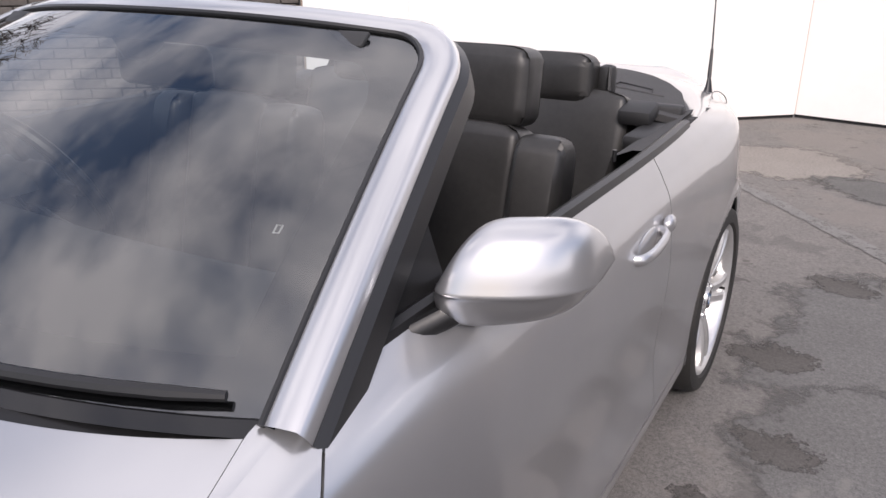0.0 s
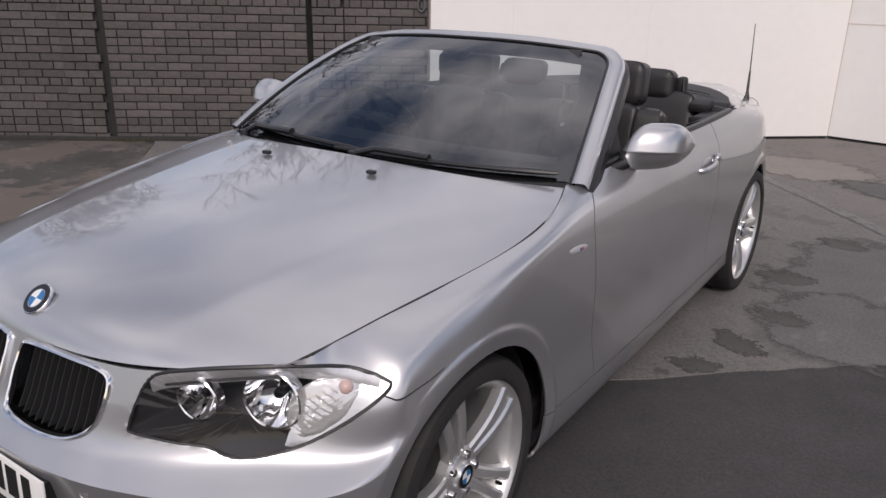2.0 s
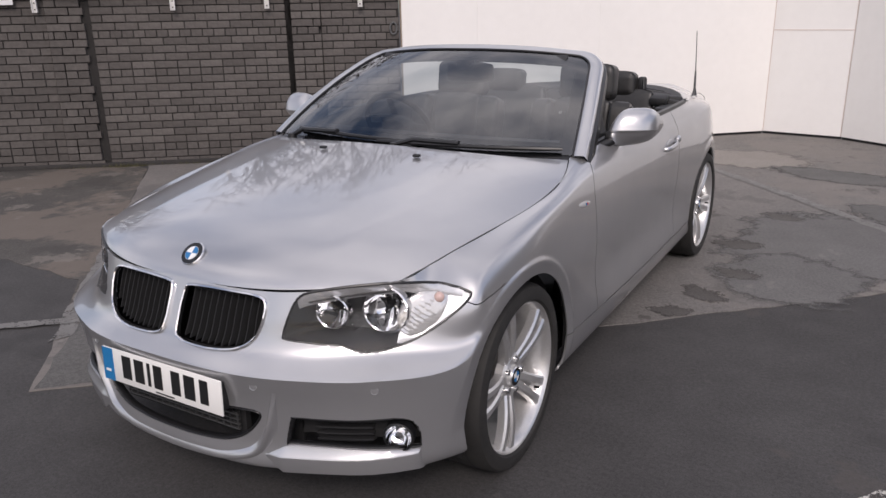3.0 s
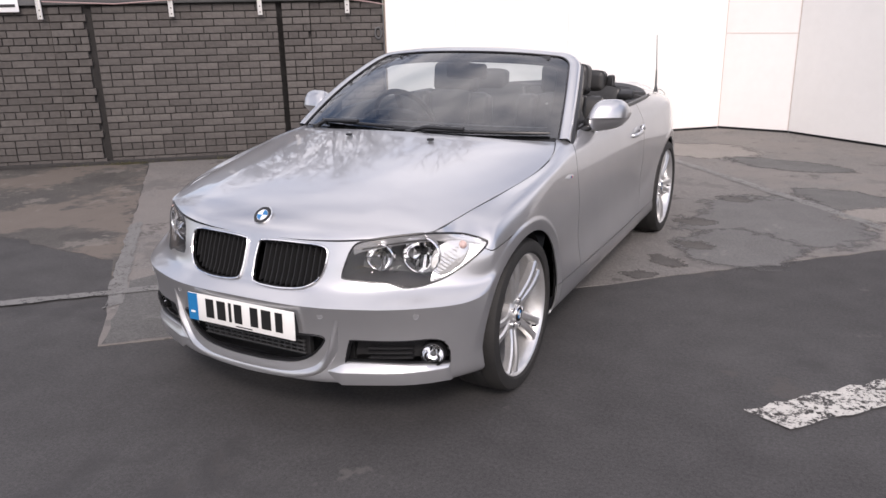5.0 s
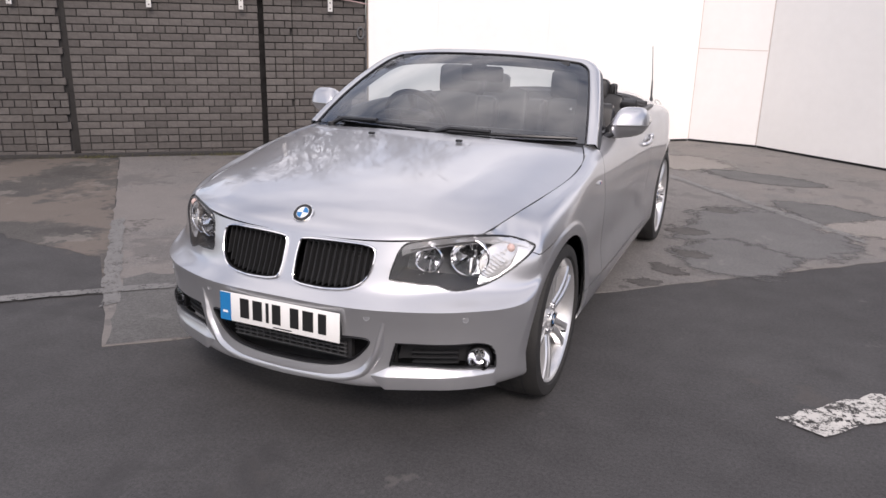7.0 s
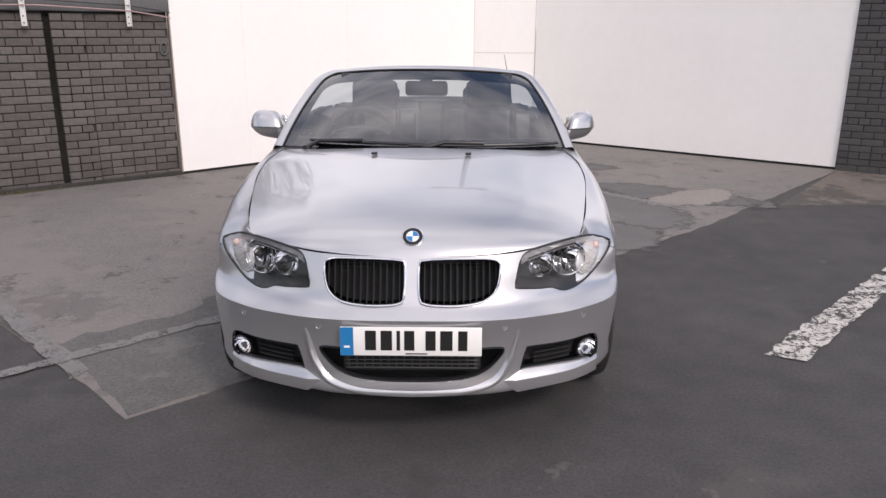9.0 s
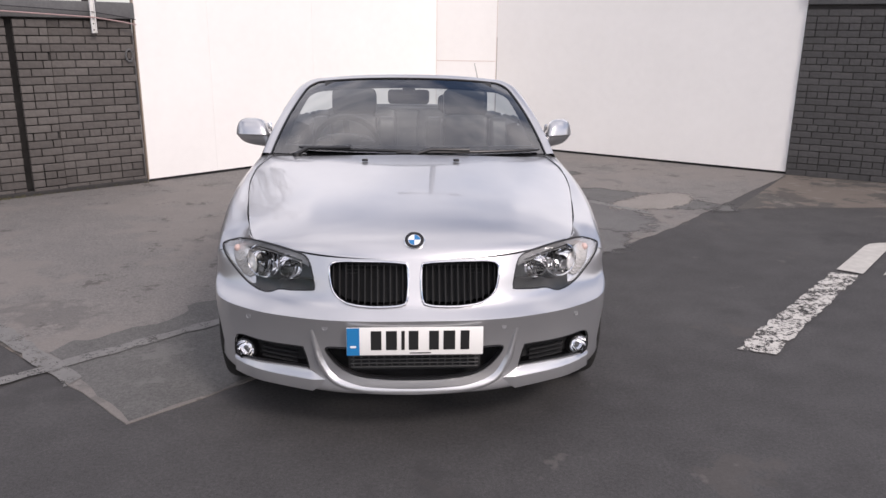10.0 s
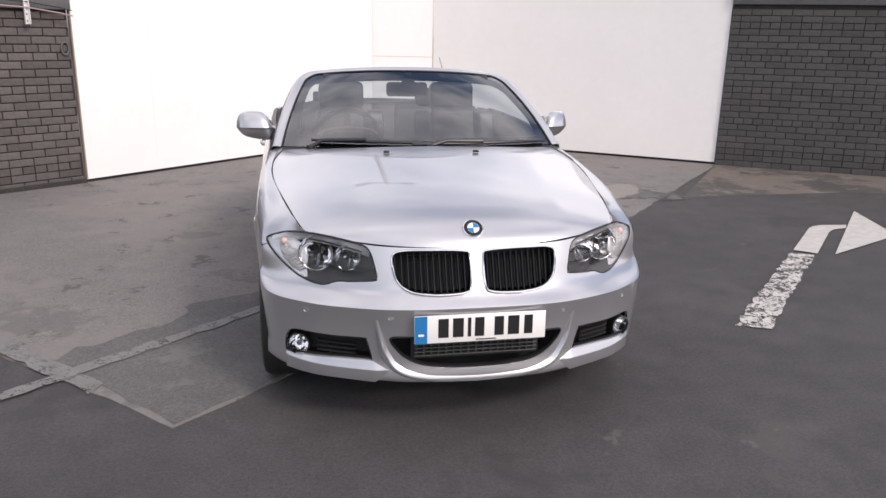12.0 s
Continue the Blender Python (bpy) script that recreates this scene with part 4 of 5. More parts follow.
outer, inner = loop_at(-0.015, -0.012, -0.03), loop_at(0.080, 0.135, 0.10)
part("dark_border", grid_bm([[screen_point(a, b, -0.003) for a, b in outer], [screen_point(a, b, -0.003) for a, b in inner]], close_v=True), GLOSS, windscreen, "black printed border")

part("permit_holder", tube_bm([screen_point(-0.865 + 0.045 * math.cos(q), 0.165 + 0.045 * math.sin(q), -0.006) for q in np.linspace(0, 2 * math.pi, 24, endpoint=False)], 0.004, 6, closed=True), TRIM, windscreen, "round dark permit holder")
part("sticker", tube_bm([screen_point(0.885 + dx, 0.36 + dy, -0.004) for dx, dy in ((-0.005, -0.009), (0.005, -0.009), (0.005, 0.009), (-0.005, 0.009))], 0.0016, 4, closed=True), WHITE, windscreen, "tiny white square outline sticker")

# painted surround, from one pillar foot over the header to the other
path = [(-1.0, t) for t in np.linspace(-0.014, 0.86, 32)] + [(-1.0 * math.cos(q) * 0.10 - 0.90, 0.86 + 0.14 * math.sin(q)) for q in np.linspace(0.1, math.pi / 2, 8)]
path += [(t, 1.0) for t in np.linspace(-0.86, 0.86, 40)] + [(math.cos(q) * 0.10 + 0.90, 0.86 + 0.14 * math.sin(q)) for q in np.linspace(math.pi / 2, 0.1, 8)] + [(1.0, t) for t in np.linspace(0.86, -0.014, 32)]
rows, seal_rows = [], []
for k, (a, b) in enumerate(path):
    p = screen_point(a, b)
    q0, q1 = screen_point(*path[max(0, k - 1)]), screen_point(*path[min(len(path) - 1, k + 1)])
    along = (q1 - q0).normalized()
    n = Vector((0, -0.45, 0.9)).normalized()
    out = along.cross(n).normalized()
    c = screen_point(0, 0.5)
    if out.dot(p - c) < 0:
        out = -out
    w = 0.054 + 0.006 * b
    low = -n
    prof = [(0.000, 0.001), (0.006, 0.005), (0.024, 0.0055), (0.044, 0.003), (w - 0.005, -0.003), (w, -0.014), (w, -0.038), (w - 0.008, -0.05), (0.02, -0.052)]
    rows.append([p + out * o + n * d for o, d in prof])
    seal_rows.append([p + out * o + n * d for o, d in ((w + 0.001, -0.022), (w + 0.012, -0.034), (w + 0.012, -0.075), (w - 0.02, -0.085), (0.008, -0.07), (0.004, -0.035))])
part("windscreen_frame", grid_bm(rows), PAINT, car, "silver painted windscreen surround", angle=50)
part("frame_seal", grid_bm(seal_rows, close_v=True), TRIM, car, "black rubber seal")
part("glass_seal", tube_bm([screen_point(a, b, 0.003) for a, b in path], 0.005, 6), TRIM, car)

# scuttle and wipers
rows = [[bonnet_point(a, 1.0)[0:1] + (bonnet_point(a, 1.0)[1] + dy, bonnet_point(a, 1.0)[2] + dz) for a in np.linspace(-0.98, 0.98, 41)] for dy, dz in ((-0.05, -0.03), (0.01, -0.026), (0.06, -0.012), (0.10, 0.0))]
part("scuttle", grid_bm(rows), TRIM, car, "black plastic scuttle below the windscreen")


def wiper(p0, p1, arm_from, arm_to):
    w = part("wiper", tube_bm([screen_point(p0[0] + (p1[0] - p0[0]) * t, p0[1] + (p1[1] - p0[1]) * t, 0.016) for t in np.linspace(0, 1, 14)], [0.006] + [0.009] * 12 + [0.006], 8), TRIM, car, "black wiper arm and blade")
    pts = [Vector(arm_from)] + [screen_point(arm_to[0] * t + (1 - t) * (arm_from[0] / 0.7), arm_to[1] * t + (1 - t) * 0.02, 0.026) for t in np.linspace(0.3, 1, 8)]
    part("arm", tube_bm(pts, 0.011, 8, flat=1.3), TRIM, w)
    b = lathe_bm([(-0.02, 0.022), (0.008, 0.02), (0.012, 0.0)], 20)
    bmesh.ops.transform(b, matrix=Matrix.Translation(arm_from) @ Matrix.Rotation(radians(-90), 4, 'Y'), verts=b.verts)
    part("pivot", b, TRIM, w)


wiper((-0.10, 0.0), (0.95, 0.02), (0.02, 1.275, 0.985), (0.42, 0.015))
wiper((-0.80, 0.045), (0.06, 0.012), (-0.60, 1.345, 0.975), (-0.42, 0.035))

# inside mirror with sensor foot on the glass
m_ = part("rear_view_mirror", box_bm((0.25, 0.045, 0.086), (0.0, 1.985, 1.226), 0.021, segments=4), PLASTIC, car, "black inside mirror")
part("mirror_foot", box_bm((0.075, 0.07, 0.075), (0, 1.93, 1.285), 0.02, Matrix.Rotation(radians(25), 4, 'X'), 3), PLASTIC, m_)
part("mirror_face", box_bm((0.22, 0.002, 0.060), (0.0, 2.009, 1.226)), MIRROR, m_)
for s in (-1, 1):
    b = box_bm((0.40, 0.010, 0.035), (s * 0.30, 1.985, 1.300), 0.004, Matrix.Rotation(radians(-52), 4, 'X'))
    part("sun_visor", b, PLASTIC, car)


# door mirrors
def door_mirror(s):
    rows, prof = [], [(0.045, 0.060), (0.030, 0.080), (-0.005, 0.092), (-0.045, 0.080), (-0.072, 0.050), (-0.086, 0.016), (-0.088, 0.006), (-0.080, -0.002), (-0.068, -0.030), (-0.045, -0.060), (-0.010, -0.078), (0.030, -0.072), (0.045, -0.055)]
    for t in np.linspace(0, 1, 41):
        q = 2 * t - 1
        k = max(0.02, 1 - abs(q) ** 3.4) ** 0.42
        low = 1.0 - 0.34 * t
        ring = []
        for y, z in spline(prof, np.linspace(0, len(prof) - 1, 49)):
            zz = z * (k if z > 0 else k * low)
            yy = y * (k ** 0.8) if y < 0 else y
            x_in, x_out = 0.786 + 0.25 * z, (0.972 if s > 0 else 0.998) + 0.16 * min(0.0, z)
            ring.append((s * (x_in + (x_out - x_in) * t), 1.770 + yy + (0.095 if s > 0 else 0.035) * t ** 1.5, 1.024 + zz))
        rows.append(ring)
    bm = grid_bm(rows, close_v=True)
    bm.verts.ensure_lookup_table()
    n = len(rows[0])
    bm.faces.new([bm.verts[k] for k in range(n)])
    bm.faces.new([bm.verts[40 * n + k] for k in reversed(range(n))])
    ob = part("door_mirror", bm, PAINT, car, "silver painted door mirror on a black foot", angle=48)
    part("mirror_glass", box_bm((0.135, 0.004, 0.105), (s * 0.872, 1.862, 1.028), 0.001, Matrix.Rotation(radians(24 if s > 0 else -9), 4, 'Z')), MIRROR, ob)
    path = [(s * 0.745, 1.66, 0.955), (s * 0.775, 1.69, 0.965), (s * 0.81, 1.74, 0.985), (s * 0.84, 1.775, 1.0)]
    part("foot", tube_bm(path, [0.022, 0.018, 0.018, 0.022], 10, flat=0.8), TRIM, ob, "black mirror foot")
    b = bmesh.new()
    tri = [(s * 0.742, 1.54, 0.965), (s * 0.765, 1.80, 0.985), (s * 0.735, 1.78, 1.115), (s * 0.728, 1.70, 1.075)]
    b.faces.new([b.verts.new(p) for p in tri])
    thicken(b, 0.012)
    part("mirror_triangle", b, TRIM, ob)


door_mirror(1)
door_mirror(-1)


# door handles, belt strips, aerial
def door_handle(s):
    x = 0.868
    path = [(s * (x + o), 2.385 + d, 0.846 + r) for o, d, r in ((-0.006, 0.0, -0.003), (0.012, 0.012, -0.002), (0.021, 0.05, 0.0), (0.023, 0.10, 0.003), (0.021, 0.145, 0.006), (0.014, 0.17, 0.008), (-0.006, 0.185, 0.009))]
    h = part("door_handle", tube_bm(spline(path, np.linspace(0, 6, 30)).tolist(), 0.012, 10, flat=0.8), PAINT, car, "silver painted pull handle")
    b = bmesh.new()
    bmesh.ops.create_uvsphere(b, u_segments=20, v_segments=12, radius=1.0, matrix=Matrix.Translation((s * 0.866, 2.475, 0.853)) @ Matrix.Diagonal((0.006, 0.075, 0.030, 1)))
    part("cup", b, PAINT, h)
    b = bmesh.new()
    bmesh.ops.create_uvsphere(b, u_segments=20, v_segments=12, radius=1.0, matrix=Matrix.Translation((s * 0.880, 2.590, 0.866)) @ Matrix.Diagonal((0.014, 0.026, 0.020, 1)))
    part("lock_cap", b, PAINT, h)


for s in (1, -1):
    door_handle(s)
    edge = shell(np.linspace(8.0, 10.9, 40), [7.0])[:, 0, :] * (1 if s > 0 else MIRRORED)
    rows = [[(p[0] - s * i, p[1], p[2] + h) for i, h in ((-0.004, -0.006), (0.0, 0.010), (0.012, 0.014), (0.024, 0.008), (0.03, -0.03))] for p in edge]
    part("belt_strip", grid_bm(rows), TRIM, car, "black belt strip along the door top")
aerial = part("aerial", tube_bm([(0.655, 3.90, 0.935), (0.655, 3.905, 0.972), (0.652, 3.91, 1.0)], [0.028, 0.016, 0.009], 12, flat=0.7), TRIM, car, "black whip aerial")
part("spring", tube_bm([(0.652, 3.91, 1.0), (0.645, 3.935, 1.10)], [0.008, 0.0055], 8), TRIM, aerial)
part("whip", tube_bm([(0.645, 3.935, 1.10), (0.600, 4.09, 1.350)], [0.0035, 0.0022], 6), TRIM, aerial)
ob = part("fuel_flap", tube_bm([(0.735 + 0.022 * math.cos(a), 3.72 + 0.075 * math.sin(a), 0.957 - 0.022 * math.cos(a)) for a in np.linspace(0, 2 * math.pi, 24, endpoint=False)], 0.0018, 5, closed=True), TRIM, car)


# ---------------------------------------------------------------- wheels
def wheel_base():
    w = part("wheel", lathe_bm([(-0.205, 0.235), (-0.03, 0.240), (-0.012, 0.250), (0.0, 0.256), (0.004, 0.262), (-0.006, 0.266), (-0.02, 0.262)], 72), ALLOY, None, "silver alloy double-spoke wheel")
    tyre = part("tyre", lathe_bm([(-0.215, 0.262), (-0.222, 0.285), (-0.212, 0.312), (-0.19, 0.324), (-0.15, 0.327), (-0.10, 0.328), (-0.05, 0.327), (-0.012, 0.324), (0.008, 0.314), (0.016, 0.29), (0.012, 0.270), (0.0, 0.262)], 72), RUBBER, w, "black rubber tyre")
    for k in range(3):
        part("tread_groove", lathe_bm([(-0.155 + k * 0.05, 0.3285), (-0.149 + k * 0.05, 0.3285)], 72), DARK, tyre)
    part("rim_well", lathe_bm([(-0.19, 0.0), (-0.19, 0.16), (-0.20, 0.236)], 48), DARK, w)
    part("brake_disc", lathe_bm([(-0.15, 0.0), (-0.15, 0.15), (-0.14, 0.155), (-0.125, 0.155), (-0.12, 0.15), (-0.12, 0.085), (-0.10, 0.08), (-0.10, 0.0)], 48), material("brake_iron", (0.22, 0.21, 0.20), 0.45, 0.9), w)
    for k in range(5):
        a0 = k * 2 * math.pi / 5 + radians(18)
        b = None
        for side in (-1, 1):
            rows = []
            for t in np.linspace(0, 1, 12):
                r = 0.050 + 0.203 * t
                # the two arms part quickly near the hub and run almost parallel to the rim
                off = side * (0.013 + 0.023 * t)
                half = 0.0195 - 0.003 * math.sin(t * math.pi) + 0.004 * max(0, t - 0.8) / 0.2
                deep = -0.035 + 0.012 * math.sin(t * math.pi * 0.9) + 0.022 * t
                ring = []
                for o, d in ((-half, -0.030), (-half * 0.95, -0.004), (-half * 0.55, 0.003), (half * 0.55, 0.003), (half * 0.95, -0.004), (half, -0.030)):
                    yy, zz = off + o, r
                    ring.append((deep + d, yy * math.cos(a0) - zz * math.sin(a0), yy * math.sin(a0) + zz * math.cos(a0)))
                rows.append(ring)
            b = grid_bm(rows, bm=b)
        part("double_spoke", b, ALLOY, w)
        q = a0 + math.pi / 5
        bolt = lathe_bm([(-0.03, 0.011), (-0.018, 0.011), (-0.016, 0.008), (-0.016, 0.0)], 12)
        bmesh.ops.translate(bolt, verts=bolt.verts, vec=(0, -0.058 * math.sin(q), 0.058 * math.cos(q)))
        part("wheel_bolt", bolt, CHROME, w)
    part("hub", lathe_bm([(-0.06, 0.082), (-0.034, 0.078), (-0.026, 0.066), (-0.028, 0.04), (-0.018, 0.037), (-0.018, 0.0)], 40), ALLOY, w)
    roundel(Matrix.Translation((-0.017, 0, 0)), 0.034, w)
    part("valve", tube_bm([(-0.02, 0.17, -0.12), (0.0, 0.165, -0.115)], 0.005, 6), TRIM, w)
    return w


def set_wheel(w, m):
    w.parent = car
    w.matrix_basis = m


first = wheel_base()
WHEELS = [pose(0.836, 0.775, 0.327), pose(0.856, 3.435, 0.327, 25), pose(-0.836, 0.775, 0.327, 0, 0, 180), pose(-0.856, 3.435, 0.327, 40, 0, 180)]
for m_ in WHEELS[1:]:
    set_wheel(copy_thing(first, m_), m_)
set_wheel(first, WHEELS[0])
part("underbody", box_bm((1.1, 3.7, 0.12), (0, 2.2, 0.24), 0.02), DARK, car)
part("underbody", box_bm((1.56, 1.75, 0.10), (0, 2.1, 0.25), 0.02), DARK, car)
part("engine_shield", box_bm((1.05, 0.55, 0.35), (0, 0.56, 0.44), 0.02), DARK, car)


# ---------------------------------------------------------------- cabin
def cushion(size, at, bevel, turn=None, mat=LEATHER, name="cushion", parent=None, puff=0.0):
    b = bmesh.new()
    bmesh.ops.create_cube(b, size=1.0)
    bmesh.ops.subdivide_edges(b, edges=b.edges[:], cuts=7, use_grid_fill=True)
    for v in b.verts:
        x, y, z = v.co * 2
        k = bevel
        v.co = Vector([c * (1 - k * (o ** 4) * 0.5) for c, o in ((x, max(abs(y), abs(z))), (y, max(abs(x), abs(z))), (z, max(abs(x), abs(y))))]) * 0.5
        v.co.y += math.copysign(puff * (1 - x * x) * (1 - z * z), y)
    bmesh.ops.scale(b, verts=b.verts, vec=size)
    bmesh.ops.bevel(b, geom=[e for e in b.edges if e.calc_face_angle(0) > 0.7], offset=min(size) * 0.16, segments=3, profile=0.5, affect='EDGES')
    if turn is not None:
        bmesh.ops.transform(b, matrix=turn, verts=b.verts)
    bmesh.ops.translate(b, verts=b.verts, vec=at)
    return part(name, b, mat, parent, angle=50)


LEAN = Matrix.Rotation(radians(-14), 4, 'X')


def front_seat(x):
    seat = cushion((0.32, 0.13, 0.62), (x, 2.47, 0.76), 0.10, LEAN, name="front_seat", parent=car, puff=0.03)
    seat["label"] = "black leather front seat"
    for s in (-1, 1):
        cushion((0.125, 0.20, 0.60), (x + s * 0.205, 2.46, 0.755), 0.18, LEAN @ Matrix.Rotation(radians(s * 10), 4, 'Z'), name="bolster", parent=seat)
    cushion((0.30, 0.115, 0.190), (x, 2.575, 1.140), 0.16, Matrix.Rotation(radians(-8), 4, 'X'), name="headrest", parent=seat, puff=0.03)
    for s in (-1, 1):
        part("headrest_post", tube_bm([(x + s * 0.06, 2.55, 1.02), (x + s * 0.06, 2.565, 1.09)], 0.007, 8), CHROME, seat)
    cushion((0.50, 0.52, 0.16), (x, 2.14, 0.50), 0.14, Matrix.Rotation(radians(6), 4, 'X'), name="seat_base", parent=seat)


front_seat(0.395)
front_seat(-0.36)


def rear_seat(x):
    seat = cushion((0.54, 0.12, 0.54), (x, 3.10, 0.79), 0.14, Matrix.Rotation(radians(-16), 4, 'X'), name="rear_seat", parent=car, puff=0.04)
    seat["label"] = "black leather rear seat"
    cushion((0.25, 0.10, 0.150), (x + math.copysign(0.02, x), 3.15, 1.080), 0.25, Matrix.Rotation(radians(-6), 4, 'X'), name="headrest", parent=seat, puff=0.03)
    cushion((0.46, 0.45, 0.14), (x, 2.86, 0.52), 0.14, name="seat_base", parent=seat)
    part("belt", tube_bm([(x + math.copysign(0.17, x), 3.18, 1.11), (x + math.copysign(0.20, x), 3.13, 0.99), (x + math.copysign(0.20, x), 3.03, 0.62)], 0.022, 6, flat=0.2), PLASTIC, seat)
    part("belt_guide", box_bm((0.05, 0.05, 0.10), (x + math.copysign(0.165, x), 3.19, 1.07), 0.015), PLASTIC, seat)


rear_seat(0.34)
rear_seat(-0.34)
cushion((0.20, 0.10, 0.50), (0, 3.12, 0.79), 0.12, Matrix.Rotation(radians(-16), 4, "X"), name="centre_cushion", parent=car)
part("rear_bulkhead", box_bm((1.46, 0.05, 0.62), (0, 3.24, 0.70), 0.01), PLASTIC, car)
# lining of the tub
for s in (1, -1):
    edge = shell(np.linspace(7.9, 11.5, 40), [7.0])[:, 0, :] * (1 if s > 0 else MIRRORED)
    rows = [[(p[0] - s * i, p[1], z if z else p[2] + 0.005) for i, z in ((0.028, 0), (0.05, 0.97), (0.07, 0.90), (0.085, 0.78), (0.06, 0.70), (0.10, 0.40), (0.12, 0.33))] for p in edge]
    part("door_lining", grid_bm(rows), PLASTIC, car, "black soft plastic door lining")
    part("rear_armrest", box_bm((0.09, 0.22, 0.04), (s * 0.69, 3.04, 0.955), 0.014), PLASTIC, car)
    part("belt_tower", box_bm((0.10, 0.10, 0.05), (s * 0.63, 3.12, 1.0), 0.016, Matrix.Rotation(radians(12), 4, 'X')), PLASTIC, car)
    part("lock_pin", tube_bm([(s * 0.762, 2.52, 1.01), (s * 0.762, 2.52, 1.035)], 0.005, 8), TRIM, car)
part("cabin_floor", box_bm((1.5, 2.0, 0.06), (0, 2.2, 0.33)), PLASTIC, car)
part("centre_tunnel", box_bm((0.24, 1.5, 0.26), (0, 2.25, 0.46), 0.03), PLASTIC, car)
rows = [[(x, y + 0.05 * (abs(x) / 0.7) ** 2, z) for x in np.linspace(-0.72, 0.72, 30)] for y, z in ((1.42, 0.935), (1.55, 0.965), (1.68, 0.972), (1.76, 0.95), (1.80, 0.90), (1.79, 0.78), (1.74, 0.62), (1.65, 0.45))]
dash = part("dashboard", grid_bm(rows), PLASTIC, car, "black soft plastic dashboard")
rows = [[(-0.37 + 0.17 * math.cos(a) * k, 1.70 + d, 0.985 + 0.045 * math.sin(a) * k) for a in np.linspace(0, math.pi, 14)] for k, d in ((0.95, 0.0), (1.0, 0.06), (0.97, 0.10))]
part("instrument_hood", grid_bm(rows), PLASTIC, dash)
part("glove_lid", box_bm((0.44, 0.02, 0.16), (0.38, 1.80, 0.72), 0.008), PLASTIC, dash)
wheel_turn = Matrix.Translation((-0.37, 1.90, 0.955)) @ Matrix.Rotation(radians(-62), 4, 'X')
b = tube_bm([(0.185 * math.cos(a), 0.185 * math.sin(a), 0) for a in np.linspace(0, 2 * math.pi, 40, endpoint=False)], 0.016, 10, closed=True)
bmesh.ops.transform(b, matrix=wheel_turn, verts=b.verts)
sw = part("steering_wheel", b, LEATHER, car, "black leather three-spoke steering wheel")
b = box_bm((0.17, 0.13, 0.05), (0, 0, -0.01), 0.02, segments=3)
for ang in (0, 180, 270):
    b = join_bm(b, box_bm((0.13, 0.035, 0.014), (0, 0, 0), 0.004, Matrix.Rotation(radians(ang), 4, 'Z') @ Matrix.Translation((0.12, 0, 0))))
bmesh.ops.transform(b, matrix=wheel_turn, verts=b.verts)
part("airbag_boss", b, PLASTIC, sw)

# folded roof cover and rear deck
RIM_Y = [3.16, 3.33, 3.57, 3.72, 3.85, 3.94, 4.00, 4.03]
RIM_X = [0.745, 0.715, 0.640, 0.555, 0.450, 0.330, 0.200, 0.02]


def rim_half(y):
    return float(np.interp(y, RIM_Y, RIM_X))


cover_rows = []
for t in np.linspace(0, 1, 40):
    y = 3.16 + 0.87 * (1 - (1 - t) ** 1.6)
    half = rim_half(y)
    cover_rows.append([(a * half, y, 0.985 + 0.060 * max(0.0, 1 - (a * half / 0.74) ** 2) * (1 - 0.55 * t ** 2) - 0.02 * t) for a in np.linspace(-1, 1, 41)])
bm = grid_bm(cover_rows)
thicken(bm, -0.02)
cover = part("roof_cover", bm, FABRIC, car, "dark grey cloth cover over the folded roof")
part("seam", tube_bm([(x, 3.42, 1.036 - 0.055 * (x / 0.7) ** 2 + 0.006) for x in np.linspace(-0.62, 0.62, 20)], 0.004, 6), FABRIC, cover)
for s in (1, -1):
    part("tuck_line", tube_bm([(s * x, y, 1.040 - 0.06 * (x / 0.74) ** 2) for x, y in ((0.44, 3.44), (0.44, 3.52), (0.56, 3.50), (0.58, 3.42))], 0.003, 6), DARK, cover)
    # side flank of the cover beside the rear seat
    rows = [[(s * x, y, z) for x, z in ((0.785, 0.992), (0.74, 0.988), (0.69, 0.965), (0.66, 0.85))] for y in np.linspace(2.72, 3.35, 12)]
    part("side_trim", grid_bm(rows), FABRIC, car)
deck = []
rim = [(-x, y) for x, y in zip(RIM_X[:-1], RIM_Y[:-1])] + [(0.0, 4.03)] + [(x, y) for x, y in zip(RIM_X[-2::-1], RIM_Y[-2::-1])]
rim = spline(rim, np.linspace(0, len(rim) - 1, 61))
shell_u = [15 - abs(k) * 3.75 for k in np.linspace(-1, 1, 61)]
edge = shell(shell_u, [6.99])[:, 0, :]
for t in np.linspace(0, 1, 16):
    pts = []
    for k, (x, y) in enumerate(rim):
        a = Vector((x, y, 0.962 + 0.050 * (1 - (x / 0.74) ** 2) * max(0.0, min(1.0, (4.3 - y)))  + 0.004))
        e = Vector(edge[k])
        e.x = math.copysign(e.x, x) if abs(x) > 1e-6 else 0.0
        p = a.lerp(e, t)
        p.z += 0.012 * math.sin(math.pi * t)
        pts.append(p)
    deck.append(pts)
bm = grid_bm(deck)
thicken(bm, -0.006)
part("boot_lid", bm, PAINT, car, "silver painted boot lid and rear deck")


